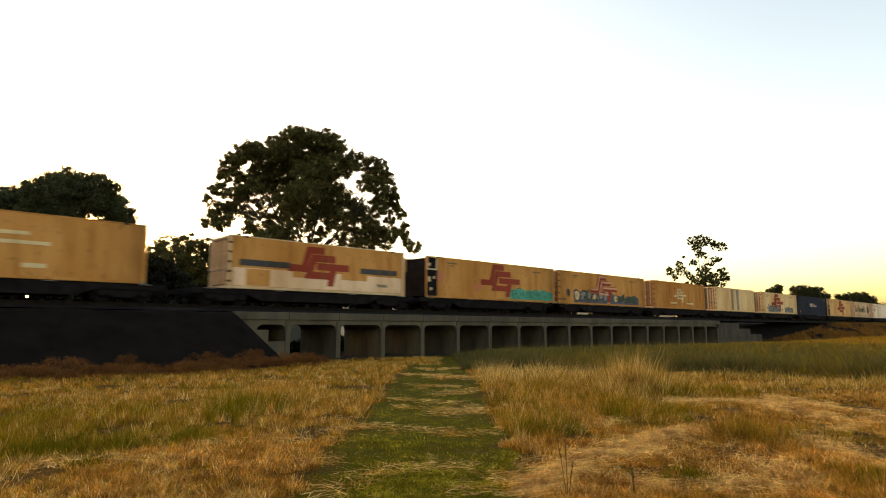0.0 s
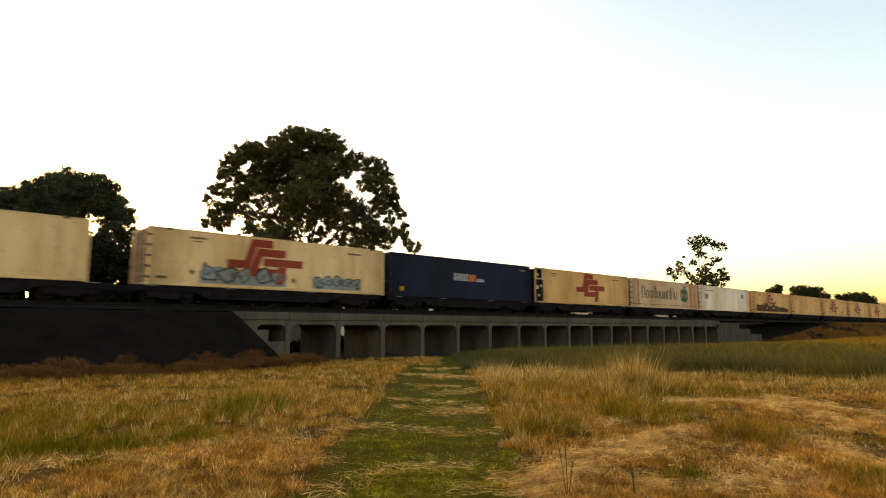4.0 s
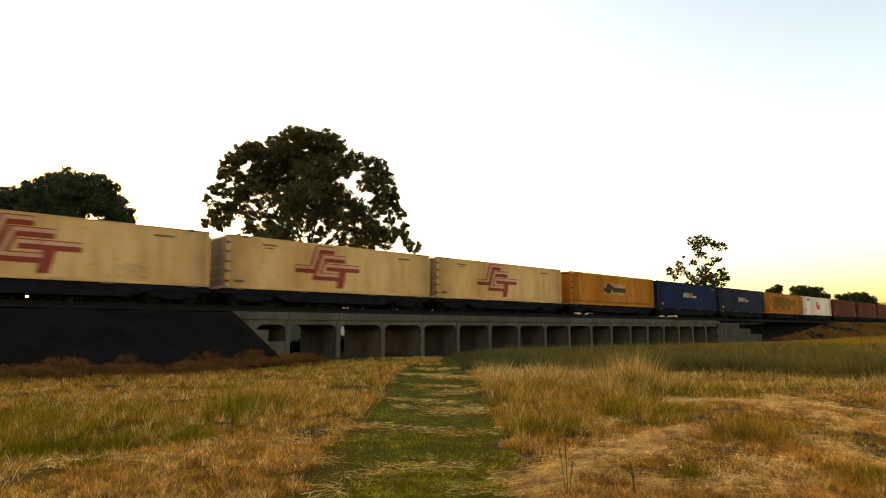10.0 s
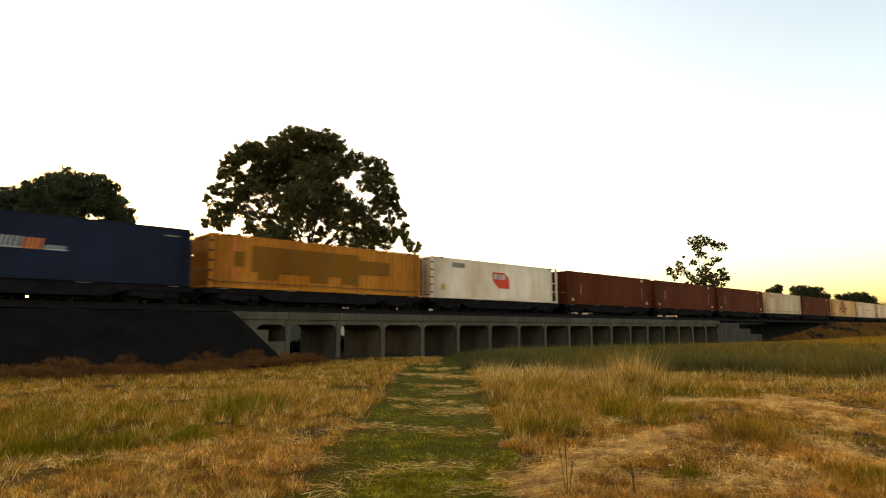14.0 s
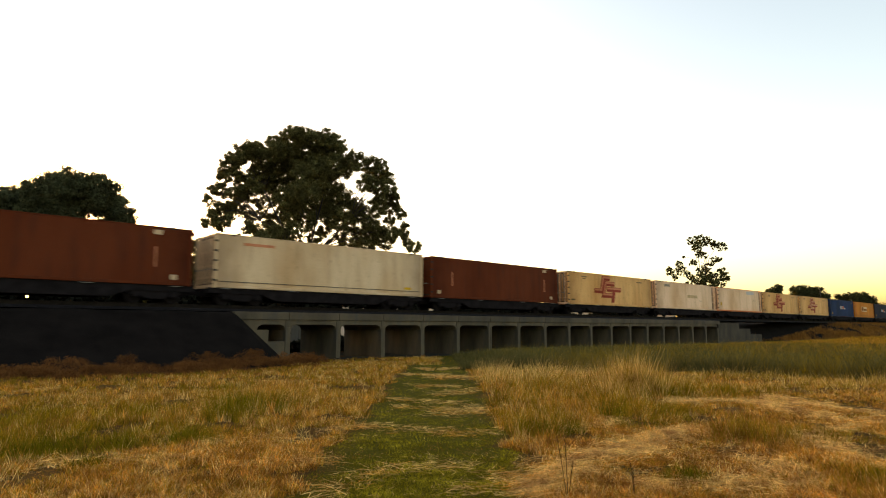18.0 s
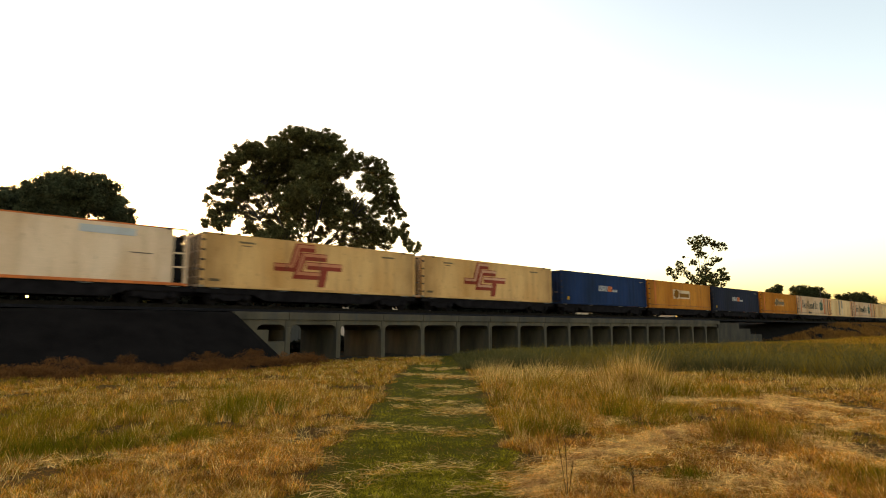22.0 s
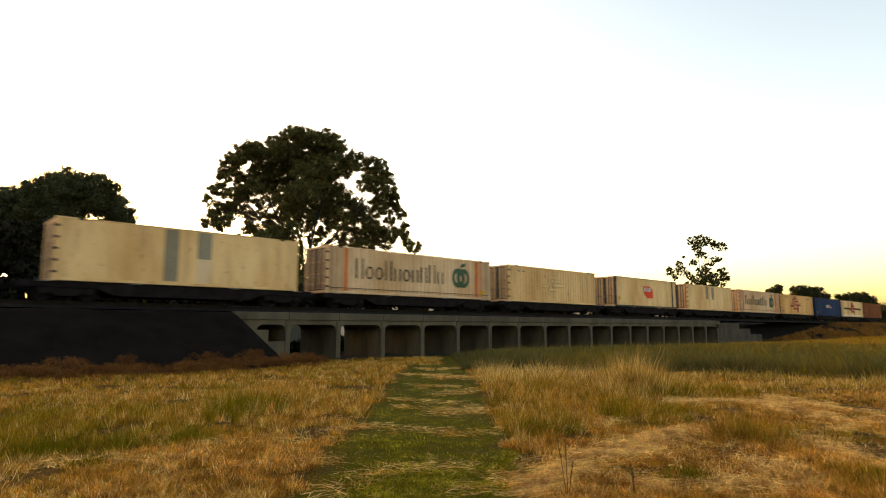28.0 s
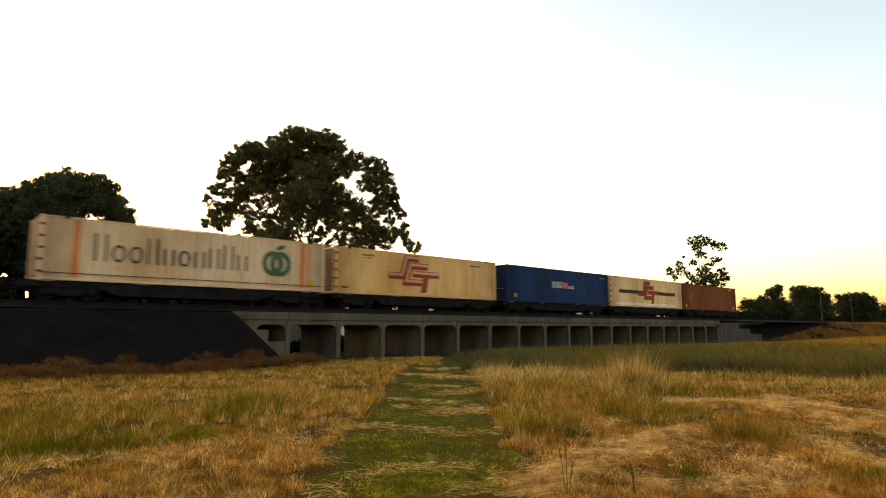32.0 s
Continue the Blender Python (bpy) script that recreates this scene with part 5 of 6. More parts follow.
HAY_MOWN = ((4.9, 4.0, 6.9, 3.9, .22), (5.6, 4.1, 8.3, 4.1, .30), (6.9, 3.9, 8.4, 4.2, .22), (4.6, 3.8, 5.5, 3.9, .2), (11.9, 5.9, 13.1, 5.2, .22), (14.2, 5.1, 12.1, 4.1, .30), (12.1, 4.0, 11.6, 3.1, .25), (13.9, 4.6, 13.0, 3.2, .3),
            (5.2, 4.0, 8.3, 4.15, .16), (9.0, 2.8, 12.2, 2.6, .13), (9.3, 2.8, 8.0, 1.8, .12), (9.0, 2.5, 7.6, 1.9, .10), (7.2, 2.8, 6.2, 1.9, .12), (7.6, 2.6, 6.8, 2.1, .10), (5.6, 3.1, 6.2, 2.3, .14), (6.0, 2.7, 6.6, 2.1, .12), (22.1, 6.4, 23.0, 4.6, .35), (7.9, 5.3, 8.9, 5.6, .2))
HAY_LEFT = ((2.2, 17.4, 3.3, 17.6, .25), (3.2, 15.7, 4.8, 14.9, .22), (1.5, 8.1, 2.2, 7.6, .16), (5.6, 14.6, 6.3, 14.0, .2), (5.0, 8.2, 5.8, 7.7, .07), (3.4, 7.9, 4.0, 7.4, .08), (2.9, 6.4, 3.9, 6.1, .10), (1.9, 7.6, 3.0, 7.0, .12), (8.0, 15.8, 9.2, 15.0, .25))
# greener growth, tall uncut grass, rusty stubble and bare earth: place, radius
GREENER = ((1.7, 8.9, 0.55), (2.4, 8.5, 0.33), (1.35, 9, 0.33), (3.25, 8, 0.21), (3.1, 8.4, 0.33), (1.8, 7.7, 0.21), (4.9, 10.3, 0.72), (5.5, 10.3, 0.39), (7.2, 5.7, 0.36), (7.6, 5.4, 0.29), (8.7, 4.9, 0.45), (6.05, 2.95, 0.26), (9.2, 5.8, 0.33))
OLIVES = ((1.5, 9.8, .8), (2.5, 9.1, .6), (3.4, 8.7, .45), (4.2, 9.7, .55), (1.4, 11.6, 1.0), (2.1, 12.3, 1.0), (2.5, 9.8, .8), (3.5, 11.4, .9), (1.2, 10.5, .8), (3.0, 9.2, .5), (6.4, 14.8, 1.0), (8.8, 3.3, .55), (9.4, 2.7, .6), (10.3, 5.2, .8), (14.7, 6.2, 1.0), (20.5, 8.0, 1.6), (7.2, 1.6, .4), (13.0, 6.8, .8), (11.0, 6.6, .8))
UNCUT = ((4.9, 10.6, 1.0), (6.0, 12.5, 1.4), (7.1, 6.1, .7), (8.3, 6.6, .9), (9.6, 8.2, 1.1), (11.8, 9.3, 1.6), (11.4, 8.0, 1.2), (9.6, 5.9, .8), (13.6, 9.6, 1.8), (14.2, 7.4, 1.4), (8.8, 3.4, .5), (15.5, 9.0, 1.6))
RUSTY = ((6.6, 4.9, .6), (6.2, 3.2, .7), (8.6, 3.6, .6), (6.8, 2.9, .6), (5.4, 3.3, .5), (7.6, 3.2, .5), (10.8, 4.0, .7), (3.4, 5.6, .4), (3.0, 6.2, .4))
BARE = ((5.0, 9.4, .35), (5.7, 8.8, .35), (9.0, 2.0, .45), (8.9, 5.0, .3), (7.3, 5.1, .3))


def field():
    rng = np.random.default_rng(31)
    # short growth everywhere
    P, r = scatter(rng, 150000, 4.2, 60.0)
    x, y = P[:, 0], P[:, 1]
    d = off_path(x, y) + 0.22 * wave(x, y, 1.3) + 0.15 * wave(x, y, 0.45, 3)
    reach = (y < 29.2) & ((y < verge_line(x) + 0.6) | (x > 15.5))
    path = reach & (np.abs(d) < PATH_HALF) & (r < 26)
    rest = reach & ~path
    u = rng.random(len(x)) + 0.5 * near_to(OLIVES, x, y) - 0.25 * near_to(RUSTY, x, y)
    sward("undergrowth", "short rusty dry grass on the field", RUST, P[rest & (u < 0.5)], 1, 0.01, 0.07, 0.8, 41)
    sward("undergrowth", "short golden dry grass on the field", GOLD, P[rest & (u >= 0.5) & (u < 0.75)], 1, 0.01, 0.08, 0.7, 42)
    sward("undergrowth", "short olive grass on the field", OLIVE, P[rest & (u >= 0.75)], 1, 0.01, 0.09, 0.7, 43)
    # the mown track: a low green mat, mottled
    Q, q = scatter(rng, 170000, 4.2, 27.0, 30, 58, 0.8)
    dq = off_path(Q[:, 0], Q[:, 1]) + 0.22 * wave(Q[:, 0], Q[:, 1], 1.3) + 0.15 * wave(Q[:, 0], Q[:, 1], 0.45, 3)
    mat_of = wave(Q[:, 0], Q[:, 1], 0.7, 5) + 0.6 * wave(Q[:, 0], Q[:, 1], 0.25, 2) + rng.normal(0, 0.35, len(Q))
    on = np.abs(dq) < PATH_HALF
    sward("path_grass", "short mown green grass on the track", GREEN, Q[on & (mat_of > 0.0)], 1, 0.01, 0.06, 0.4, 44, wide=1.2)
    sward("path_grass", "dark green grass on the mown track", MOSS, Q[on & (mat_of <= 0.0) & (mat_of > -0.75)], 1, 0.01, 0.05, 0.45, 45)
    sward("path_grass", "withered brown grass on the mown track", RUST, Q[on & (mat_of <= -0.75)], 1, 0.01, 0.05, 0.9, 46)

    # the same field under, behind and beside the viewer
    a, rr = np.radians(rng.uniform(0, 360, 60000)), 20 * rng.random(60000) ** 0.75 + 0.3
    B = np.stack([rr * np.sin(a), rr * np.cos(a)], 1)
    B = B[(rr < 4.3) | (np.degrees(a) > 83) & (np.degrees(a) < 361)]
    on = np.abs(off_path(B[:, 0], B[:, 1]) + 0.22 * wave(B[:, 0], B[:, 1], 1.3)) < PATH_HALF
    u = rng.random(len(B))
    sward("path_grass", "short mown green grass on the track", GREEN, B[on], 2, 0.04, 0.06, 0.5, 47, wide=2.0, near=0.0)
    for lo, hi, m, word in ((0, 0.4, GOLD, "golden"), (0.4, 0.7, RUST, "rusty"), (0.7, 0.85, OLIVE, "olive"), (0.85, 1, STRAW, "pale")):
        sward("undergrowth", "short " + word + " dry grass on the field", m, B[~on & (u >= lo) & (u < hi)], 2, 0.05, 0.16, 0.55, 48 + len(word), wide=2.2, near=0.0)

    # tufts
    C, r = scatter(rng, 84000, 4.2, 40.0, p=0.25)
    x, y = C[:, 0], C[:, 1]
    d = off_path(x, y) + 0.22 * wave(x, y, 1.3) + 0.15 * wave(x, y, 0.45, 3)
    f1, f3 = wave(x, y, 1.2, 1), wave(x, y, 0.5, 9)
    open_ground = (y < 29.0) & ((y < verge_line(x) + 0.4 * wave(x, y, 1.5, 8)) | (x > 14.5)) & ~((np.abs(d) < PATH_HALF + 0.05) & (r < 26)) & (near_to(BARE, x, y) < 0.45)
    belt = (r > BELT_EDGE + 0.7 * wave(x, y, 1.5, 5)) & (d > 0)
    tall, lush, olive, rust = near_to(UNCUT, x, y), near_to(GREENER, x, y), near_to(OLIVES, x, y), near_to(RUSTY, x, y)
    far_left = (d < 0) & (r > 9.5)
    h = 0.085 + 0.025 * f1 + 0.02 * f3 + 0.18 * tall * np.where(d > 0, 1.0, 0.6) + 0.09 * lush + 0.05 * olive + 0.05 * far_left
    lean = np.clip(0.16 - 0.09 * tall - 0.04 * olive - 0.04 * far_left + 0.10 * f3, 0.04, 0.4)
    v = rng.random(len(x)) + 0.12 * f3
    kind = np.full(len(x), 1)                                                  # 0 straw, 1 gold, 2 olive, 3 moss, 4 rust
    kind[v < 0.16 + 0.03 * (d < 0) * (r < 9.5) + 0.06 * far_left * (d > -7)] = 0
    kind[v > 0.78] = 4
    kind[(v > 0.48 + 0.14 * f1 - 0.12 * far_left) & (v < 0.80)] = 2
    kind[(rng.random(len(x)) < 0.85 * olive) & ((kind != 0) | (rng.random(len(x)) < 0.5))] = 2
    kind[(rng.random(len(x)) < 0.30 * olive)] = 3
    kind[(rng.random(len(x)) < 0.60 * rust)] = 4
    foot = (x < 12.5) & (d < 0) & (rng.random(len(x)) < 0.85 * smooth01(-3.2, -0.6, y - verge_line(x)))       # rustier towards the embankment
    kind[foot & (kind != 2)] = 4
    kind[foot & (kind == 2)] = 3
    kind[(rng.random(len(x)) < 0.65 * tall * (d > 0))] = 2
    kind[(rng.random(len(x)) < 0.12 * tall * (d > 0))] = 3
    kind[(kind == 1) & (rng.random(len(x)) < 0.45 * tall * (d > 0))] = 0
    kind[rng.random(len(x)) < 1.3 * lush - 0.2] = 3
    keep = open_ground & ~belt & ((f3 + 0.5 * f1 > -0.45) | (lush > 0.3))
    for k, m, word in ((0, STRAW, "pale straw"), (1, GOLD, "golden dry"), (2, OLIVE, "olive green"), (3, MOSS, "dark green"), (4, RUST, "rusty brown")):
        pick = keep & (kind == k) & (h <= 0.22)
        sward("field_tuft", word + " low tufts of grass", m, C[pick], 8, 0.028 * np.maximum(1, r[pick] / 12), h[pick] * 1.2, lean[pick], 50 + k, wide=1.15)
        pick = keep & (kind == k) & (h > 0.22)
        sward("tall_tuft", word + " tufts of tall uncut grass", m, C[pick], 7, 0.032 * np.maximum(1, r[pick] / 12), h[pick] * 1.3, lean[pick], 60 + k, wide=1.0)
    # a taller pale clump, and single stalks that stand out
    for x, y, n, wide, tall in ((12.5, 7.3, 120, 0.14, 1.2), (12.15, 7.5, 60, 0.12, 1.0), (12.85, 6.9, 70, 0.18, 0.95), (11.7, 7.0, 60, 0.22, 0.75), (13.3, 7.6, 60, 0.25, 0.8)):
        K = np.array([[x, y]]) + rng.normal(0, wide, (n, 2))
        turn, rise = rng.uniform(0, 6.2832, n), tall * rng.uniform(0.6, 1.05, n)
        sward("tall_tuft", "tall pale clump of seeding grass", OLIVE, K, 5, 0.04, rise * 0.9, 0.09, 81 + n, wide=1.2, heading=turn, wild=1.2)
        sward("tall_tuft", "tall pale clump of seeding grass", STRAW, K, 5, 0.04, rise, 0.07, 82 + n, wide=1.1, heading=turn, wild=1.2)
    S, r = scatter(rng, 16000, 4.2, 26.0)
    ds, up = off_path(S[:, 0], S[:, 1]), near_to(UNCUT, S[:, 0], S[:, 1])
    ok = (np.abs(ds) > 1.3) & (S[:, 1] < 22) & (wave(S[:, 0], S[:, 1], 0.6, 3) > 0.3 - 0.8 * up)
    sward("dry_stalks", "single pale dry stalks", STRAW, S[ok], 1, 0.01, 0.17 + 0.2 * up[ok], 0.12, 83, wide=1.25)
    ok = (ds > 1.25) & (r > 7.5) & (up > 0.35) & (rng.random(len(S)) < 0.55)
    sward("dry_stalks", "tall seeding stalks", GOLD, S[ok][::2], 2, 0.03, 0.50, 0.10, 84)
    sward("dry_stalks", "tall pale seeding stalks", STRAW, S[ok][1::2], 2, 0.03, 0.50, 0.12, 84, wide=0.8)
    E, r = scatter(rng, 2600, BELT_EDGE - 6.0, BELT_EDGE + 1.0, 42, 82)
    de = off_path(E[:, 0], E[:, 1])
    ok = (de > 1.3) & (wave(E[:, 0], E[:, 1], 1.1, 3) + 0.5 * wave(E[:, 0], E[:, 1], 0.4, 6) > 0.1 - 0.8 * (de < 5))
    sward("dry_stalks", "pale seeding stalks at the edge of the uncut grass", STRAW, E[ok], 3, 0.06, 0.42 + 0.16 * (de[ok] < 5), 0.14, 90, wide=0.7)
    sward("tall_tuft", "olive tufts at the edge of the uncut grass", OLIVE, E[ok], 5, 0.07, 0.30, 0.2, 91, wide=1.0)
    # cut hay lying thinly all over the mown ground
    Q, q = scatter(rng, 6000, 4.2, 22.0)
    qx, qy = Q[:, 0], Q[:, 1]
    dq = off_path(qx, qy)
    ok = (qy < 23) & (np.abs(dq) > 1.1) & (wave(qx, qy, 0.9, 6) + 0.6 * wave(qx, qy, 0.35, 4) > 0.0) & (near_to(UNCUT, qx, qy) < 0.4) & (near_to(GREENER, qx, qy) < 0.4)
    h2 = rng.random(len(Q)) < 0.5
    sward("cut_hay", "golden cut hay lying thinly", GOLD, Q[ok & h2], 5, 0.06, 0.12, 0.9, 85, lift=0.05, lying=True)
    sward("cut_hay", "pale cut hay lying thinly", STRAW, Q[ok & ~h2], 5, 0.06, 0.14, 0.9, 86, lift=0.06, lying=True)
    # tangled straw in the foreground
    T, q = scatter(rng, 3600, 4.2, 9.5)
    dt = off_path(T[:, 0], T[:, 1])
    ok = (dt < -1.25) & (wave(T[:, 0], T[:, 1], 0.8, 11) > -0.3) & (near_to(GREENER, T[:, 0], T[:, 1]) < 0.4) & (near_to(OLIVES, T[:, 0], T[:, 1]) < 0.5)
    sward("straw_tangle", "tangled pale straw in the stubble", STRAW, T[ok], 5, 0.07, 0.17, 0.75, 88, wide=0.9, lift=0.05)
    ok = (dt > 1.25) & (wave(T[:, 0], T[:, 1], 0.8, 12) > 0.0) & (near_to(UNCUT, T[:, 0], T[:, 1]) < 0.4)
    sward("straw_tangle", "tangled pale straw in the stubble", STRAW, T[ok], 8, 0.07, 0.16, 0.8, 89, wide=0.9, lift=0.05)
    # sprinkled stems on the track
    Q = Q[(np.abs(dq) < 1.0) & (wave(qx, qy, 0.6, 7) > -0.1)]
    sward("cut_hay", "stray pale stems on the mown track", STRAW, Q, 2, 0.08, 0.12, 1.0, 87, lift=0.03, wide=0.8, lying=True)


def hay(strips, word, thick, seed, wild):
    rng = np.random.default_rng(seed)
    C, D = [], []
    for x0, y0, x1, y1, w in strips:
        l = math.hypot(x1 - x0, y1 - y0)
        n = int(thick * (l + 0.3) * (w + 0.05))
        t = rng.uniform(-0.15, 1.15, n)
        side = rng.normal(0, 0.62 * w, n) * (1 + 0.5 * np.sin(t * 7 + y0)) + 0.5 * w * np.sin(t * 5 + x0)
        C.append(np.stack([x0 + (x1 - x0) * t - (y1 - y0) / l * side, y0 + (y1 - y0) * t + (x1 - x0) / l * side], 1))
        D.append(np.full(n, math.atan2(y1 - y0, x1 - x0)) + rng.normal(0, wild, n) + (rng.random(n) < 0.5) * math.pi)
    C, D = np.concatenate(C), np.concatenate(D)
    u = rng.random(len(C)) < 0.68
    sward("cut_hay", word, STRAW, C[u], 16, 0.10, 0.20, 1.0, seed, lift=0.08, heading=D[u], wild=0.5, wide=1.1, near=9, lying=True)
    sward("cut_hay", word, GOLD, C[~u], 16, 0.11, 0.20, 1.0, seed + 1, lift=0.05, heading=D[~u], wild=0.7, wide=1.0, near=9, lying=True)


hay(HAY_TRACK, "pale cut hay strewn across the mown track", 72, 161, 0.8)
hay(HAY_MOWN, "pale cut hay lying in long swathes", 340, 163, 0.35)
hay(HAY_LEFT, "loose straw among the standing grass", 110, 165, 0.5)
field()


def belt():
    """The strip of tall uncut green grass before the bridge, with seed heads over it."""
    rng = np.random.default_rng(75)
    P, r = scatter(rng, 120000, BELT_EDGE - 1.2, 60.0, 40, 84, 2.2)
    x, y = P[:, 0], P[:, 1]
    d = off_path(x, y)
    ok = (r > BELT_EDGE + 0.7 * wave(x, y, 1.5, 5)) & (y < 29.0) & (d > 1.0 + 0.3 * wave(x, y, 0.8))
    P, r, d = P[ok], r[ok], d[ok]
    h = 0.66 * (0.70 + 0.30 * smooth01(0.9, 4.0, d)) * rng.uniform(0.72, 1.12, len(P)) * (1 + 0.12 * wave(P[:, 0], P[:, 1], 1.7, 4))
    u = rng.random(len(P)) + 0.22 * wave(P[:, 0], P[:, 1], 2.2, 2) + 0.12 * wave(P[:, 0], P[:, 1], 0.6, 3) - 0.35 * (1 - smooth01(1.5, 6.0, d)) + 0.10 * smooth01(14, 26, d)
    for lo, hi, m, word in ((-9, 0.38, WEEDY, "dark green"), (0.38, 0.78, BELT, "dull green"), (0.78, 9, OLIVE, "golden")):
        pick = (u >= lo) & (u < hi)
        sward("belt_tuft", "tall uncut " + word + " grass before the bridge", m, P[pick], 2, 0.05, h[pick], 0.14, 76 + len(word), wide=0.9)
    F, q = scatter(rng, 14000, 34.0, 130.0, 62, 84, 0.3)
    F = F[(F[:, 1] < 25.6) & (F[:, 1] > 4)]
    u = rng.random(len(F)) < 0.5
    sward("belt_tuft", "uncut golden grass along the embankment", GOLD, F[u], 4, 0.4, 0.42, 0.12, 78)
    sward("belt_tuft", "uncut olive grass along the embankment", OLIVE, F[~u], 4, 0.4, 0.45, 0.12, 79)
    S = rng.integers(0, len(P), 1100)
    Q, hh = P[S], h[S] * rng.uniform(0.92, 1.22, len(S))
    z = ground_z(Q[:, 0], Q[:, 1]) + hh
    v, f = leaf_cloud(rng, np.stack([Q[:, 0], Q[:, 1], z], 1), np.full(len(S), 0.02), 2, 0.032)
    tagged(new("seed_heads", arrays("seed_heads", v, f, OLIVE)), "pale seed heads over the uncut grass", "grass", kind="stuff")


belt()


def weed(x, y, stems):
    """A dry weed: a few thin dark stems with knobbed tips."""
    w = thing("dry_weed", pose(x, y, 0), "thin dark dry weed with knobbed stems", "weed")
    m = mat("dark_dry_stem", (0.085, 0.045, 0.016), 0.9, 0, 0.3, 8, gloss=0.05)
    for dx, dy, h in stems:
        bm = bmesh.new()
        tube(bm, (dx * 0.1, dy * 0.1, -0.03), (dx * 0.6, dy * 0.6, h * 0.6), 0.0034, 0.0028, 5)
        tube(bm, (dx * 0.6, dy * 0.6, h * 0.6), (dx, dy, h), 0.0028, 0.0018, 5)
        for k in range(6):
            z = h * (0.62 + 0.065 * k)
            t = 0.6 + 0.4 * (z / h - 0.6) / 0.4
            tube(bm, (dx * t, dy * t, z), (dx * t + 0.012 * (-1) ** k, dy * t, z + 0.022), 0.0042, 0.0026, 4)
        part("stem", bm, m, w)


weed(4.72, 3.42, ((-0.07, 0.06, 0.52), (0.0, 0.02, 0.50), (0.05, -0.03, 0.30)))
weed(5.15, 3.0, ((0.03, 0.03, 0.22), (-0.03, 0.02, 0.30)))


def verge():
    """Low russet bushes along the foot of the embankment, and grass on the far slope."""
    rng = np.random.default_rng(71)
    spots = [(3.5, 23.8, .6, .30), (4.7, 23.9, 1.1, .52), (9.6, 24.0, .8, .56), (11.6, 24.2, 1.0, .60), (6.8, 24.4, .4, .55), (13.2, 24.4, .8, .45), (14.3, 24.6, .7, .4)]
    spots += [(rng.uniform(-1, 14.5), 0, rng.uniform(0.4, 0.9), rng.uniform(0.14, 0.32)) for _ in range(60)]
    cen, siz = [], []
    for x, y, w, h in spots:
        y = y or verge_line(x) + rng.uniform(0.6, 2.2)
        for _ in range(int(26 * w + 8)):
            g = rng.normal(size=2) * 0.45
            cen.append((x + g[0] * w, y + g[1] * w, max(0.04, h * (1 - 0.5 * (g @ g)) * rng.uniform(0.3, 1.0))))
            siz.append(rng.uniform(0.14, 0.24))
    v, f = leaf_cloud(rng, np.array(cen), np.array(siz), np.full(len(cen), 60), 0.055)
    tagged(new("verge_bushes", arrays("verge_bushes", v, f, RUSSET)), "low russet bushes along the embankment foot", "bushes", kind="stuff")
    n = 16000
    x = rng.uniform(-1, 15, n)
    y = verge_line(x) + rng.uniform(-0.3, 2.0, n) * rng.random(n)
    sward("verge_weeds", "rusty dry weeds along the embankment foot", RUSSET, np.stack([x, y], 1), 2, 0.05, np.maximum(0.08, 0.16 + 0.14 * wave(x, y, 0.9, 2)), 0.5, 72)
    n = 150000
    x = rng.uniform(80, 250, n)
    y = rng.uniform(25.4, 30.4, n)
    z = bank_right(x, y)
    keep = (z > -0.5) & (rng.random(n) < smooth01(80, 122, x + 14 * (1.2 - z)) * (0.62 + 0.75 * wave(x, y * 4, 4.0) + 0.3 * wave(x, y * 3, 1.3, 4)) * (1 - 0.55 * smooth01(1.0, 2.2, z)))
    root = np.stack([x, y, z], 1)[keep]
    a = rng.uniform(0, 6.2832, len(root))
    grow("slope_grass", "dull dry grass on the embankment slope", DUSK, root, np.stack([np.cos(a), np.sin(a)], 1), rng.uniform(0.25, 0.55, len(root)), 0.028, 0.85, 0.3, 74, False)


verge()


# ---- added pale sheds beyond the scrub, standing in for white glints under the wagons
def shed(x0, x1, y, key="bright"):
    b = thing("stand_in_shed", pose(x0, y, 0), "long low pale shed added as a stand-in behind the scrub", "shed", "sheds behind the line")
    l = x1 - x0
    n = int(l / 1.5)
    for i in range(n):
        shared("wall_sheet", ("sheet", round(l / n, 3)), lambda: slab(0.01, l / n - 0.01, 0, 0.06, -0.2, 4.3, 0.01), PAINT[key], b, (i * l / n, 0, 0))
    part("back_wall", slab(0, l, 6.0, 6.1, -0.2, 4.3), PAINT[key], b)
    for x in (0.0, l - 0.1):
        part("end_wall", slab(x, x + 0.1, 0.065, 5.995, -0.2, 4.3), PAINT[key], b)
    part("roof", slab(-0.3, l + 0.3, -0.3, 6.4, 4.305, 4.42, 0.02), STEEL, b, "grey metal roof")


# the grey one stands for the pale background through the first bridge cell
shed(29.0, 37.4, 60.0, "doorgrey")
shed(38.0, 56.0, 60.0)
shed(82.0, 126.0, 62.0)
# this one stands in for a white car and fence
shed(251.0, 257.0, 50.0)


# ---- poles far along the line
def pole(x, y, h):
    p = thing("utility_pole", pose(x, y, 0), "thin grey wooden utility pole", "pole", "poles along the line")
    bm = bmesh.new()
    tube(bm, (0, 0, -0.2), (0, 0, h), 0.15, 0.10, 8)
    part("mast", bm, BARK, p)
    bm = bmesh.new()
    tube(bm, (0, 0, h + 0.004), (0, 0, h + 0.16), 0.07, 0.05, 8)
    part("insulator", bm, STEEL, p)


pole(154.6, 42.0, 10.1)
pole(179.2, 42.0, 8.4)


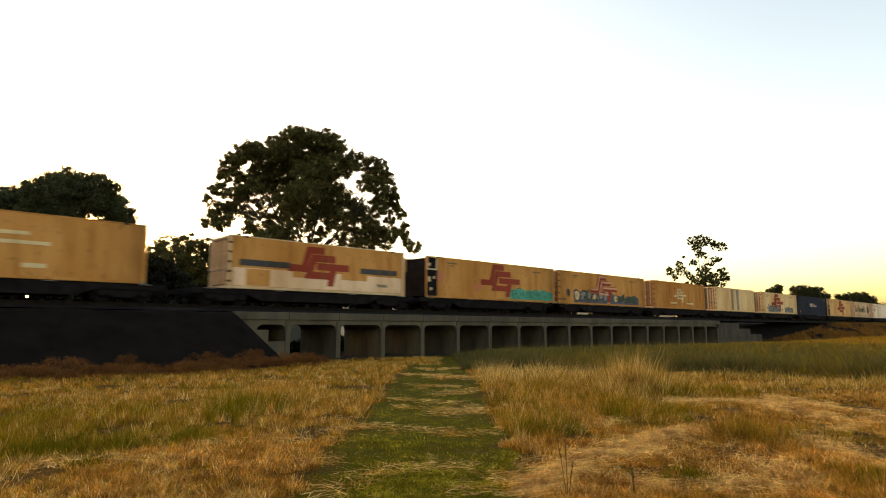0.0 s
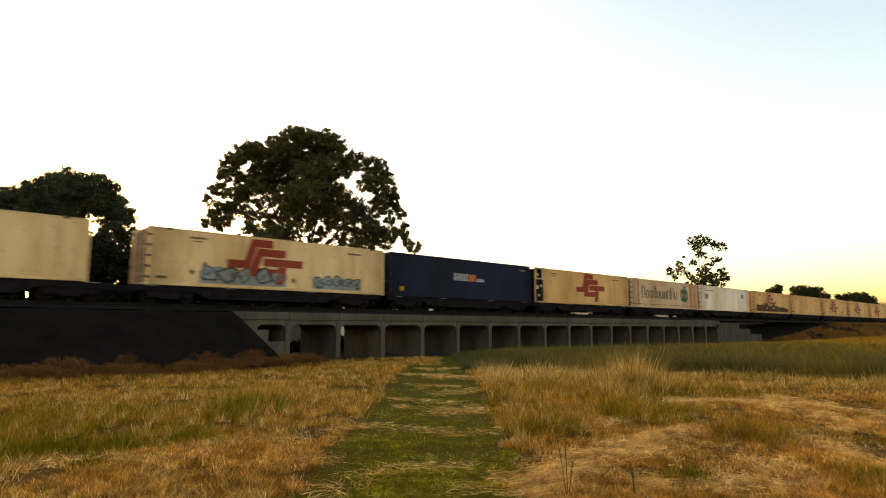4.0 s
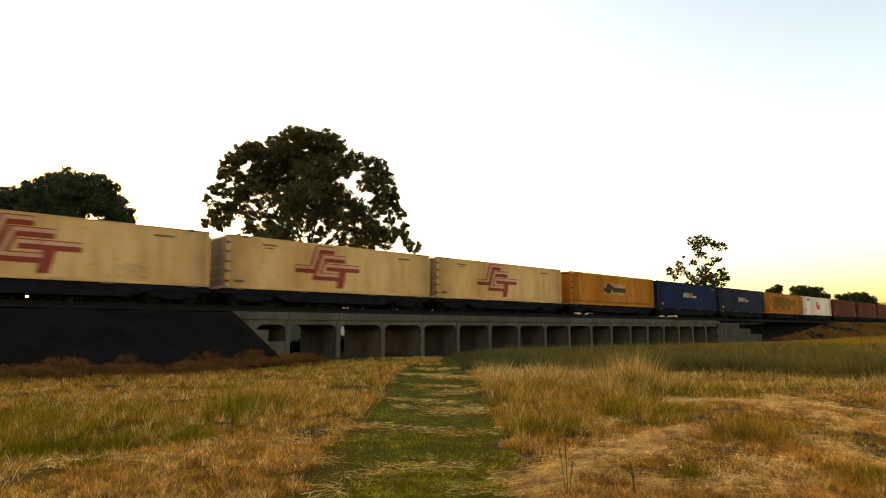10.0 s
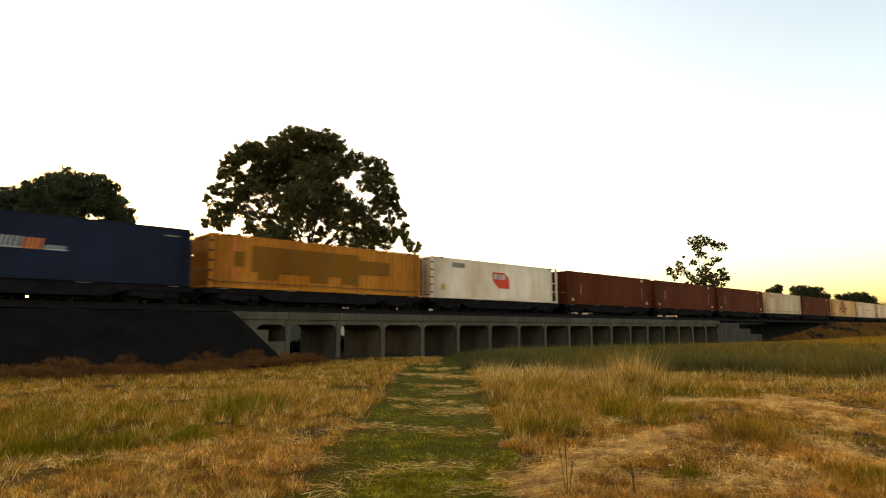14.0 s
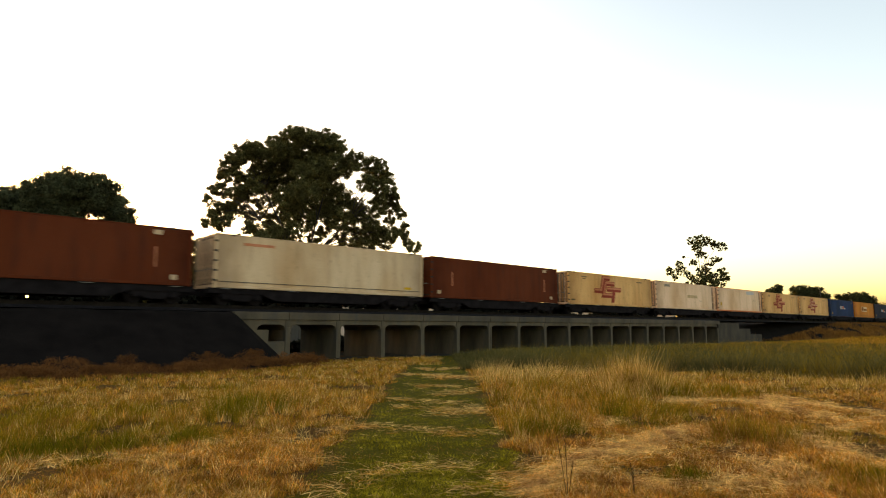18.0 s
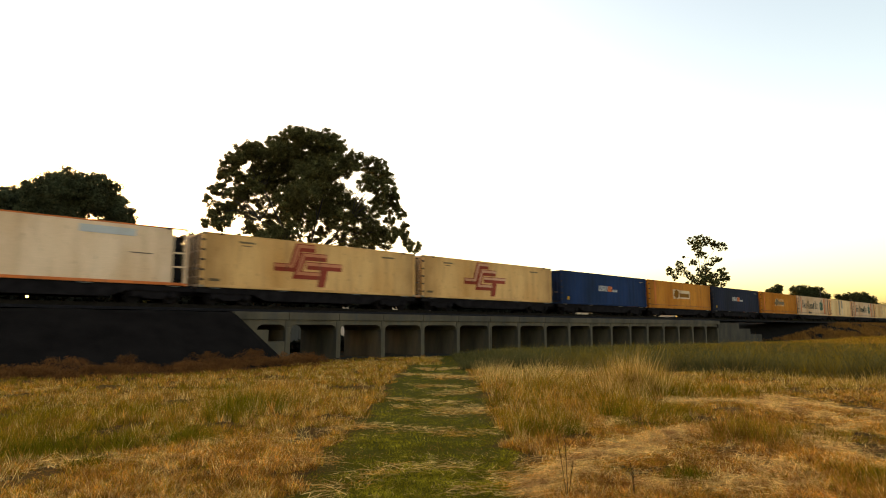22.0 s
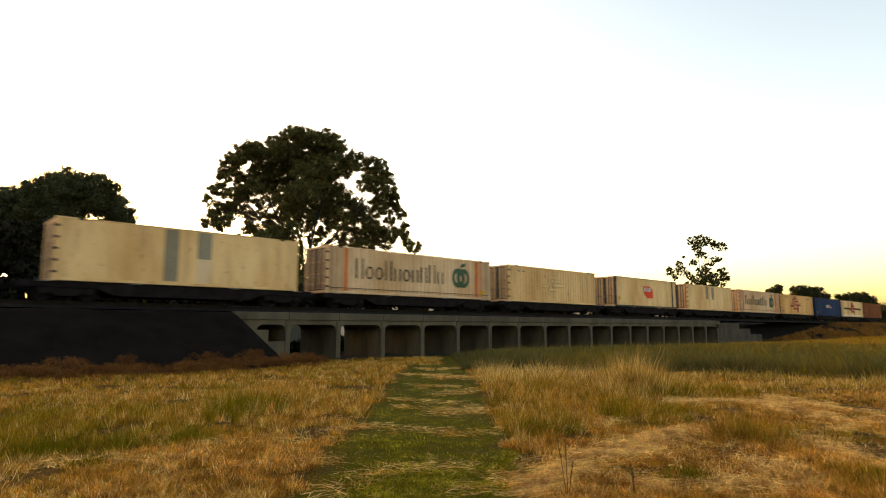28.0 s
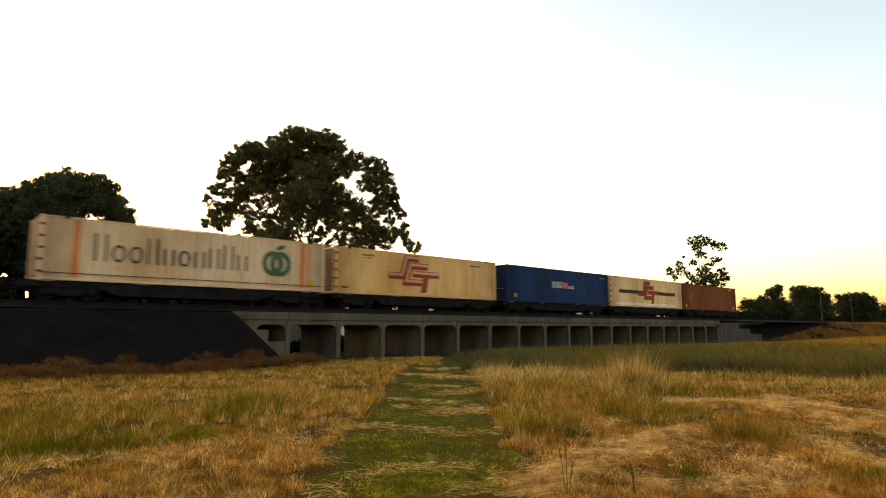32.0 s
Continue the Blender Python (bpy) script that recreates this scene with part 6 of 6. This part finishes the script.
# ---- a swallow that dashes through the picture's upper corner
def swallow():
    b = thing("swallow", pose(0, -30, 12), "small grey swallow in fast flight", "bird")
    bm = bmesh.new()
    bmesh.ops.create_uvsphere(bm, u_segments=12, v_segments=8, radius=0.5)
    bmesh.ops.scale(bm, vec=(0.15, 0.045, 0.045), verts=bm.verts)
    m = mat("slate_feathers", (0.22, 0.22, 0.25), 0.7, 0, 0.3, 20, 60)
    part("body", bm, m, b)
    wings = []
    for s in (-1, 1):
        bm = bmesh.new()
        a = [bm.verts.new(p) for p in ((0.04, 0, 0.004), (-0.04, 0, 0.004), (-0.06, s * 0.10, 0.006), (-0.14, s * 0.20, 0.0), (0.0, s * 0.12, 0.008))]
        c = [bm.verts.new(v.co - Vector((0, 0, 0.006))) for v in a]
        bm.faces.new(a)
        bm.faces.new(c[::-1])
        for i in range(5):
            bm.faces.new((a[i], a[(i + 1) % 5], c[(i + 1) % 5], c[i]))
        w = part("wing", bm, m, b)
        w.location = (0.01, s * 0.018, 0.008)
        wings.append((w, s))
    bm = bmesh.new()
    prism(bm, [(-0.07, 0.0), (-0.15, 0.01), (-0.15, 0.0), (-0.07, -0.008)], -0.02, 0.02)
    part("tail", bm, m, b)
    return b, wings


SWALLOW, WINGS = swallow()


def air(px, py, d):
    """A point d metres off, px across and py above the view's axis, per metre."""
    side = Vector((math.cos(YAW), -math.sin(YAW), 0))
    return EYE + (AIM + side * px + side.cross(AIM) * py) * d


def motions():
    for ob, mid, z in MOVERS:
        walk(ob, [(t, pose(where(mid, t), TRACK_Y, z)) for t in (0, 4, 8, 12, 16, 20, 24, 28, 32)])
    a, b, c = air(0.86, 0.33, 2.6), air(0.60, 0.435, 2.6), air(0.30, 0.60, 2.6)
    head = lambda p, q: Matrix.Translation(p) @ (q - p).to_track_quat("X", "Z").to_matrix().to_4x4()
    start, end = Vector((30, -60, 14)), Vector((-40, 10, 30))
    walk(SWALLOW, [(0.0, head(start, a)), (22.5, head(a.lerp(start, 0.1), a)), (22.9, head(a, b)), (23.0, head(b, c)), (23.1, head(c, c + (c - b))), (23.6, head(c.lerp(end, 0.2), end)), (32.0, head(end, end + (end - c)))])
    for w, s in WINGS:
        rows = []
        for t, up in ((0, 20), (22.5, 20), (22.8, 35), (22.9, 10), (23.0, -14), (23.1, 20), (23.3, 30), (32, 20)):
            rows.append((t, pose(0.01, s * 0.018, 0.008, s * up, 0, 0)))
        walk(w, rows)


motions()
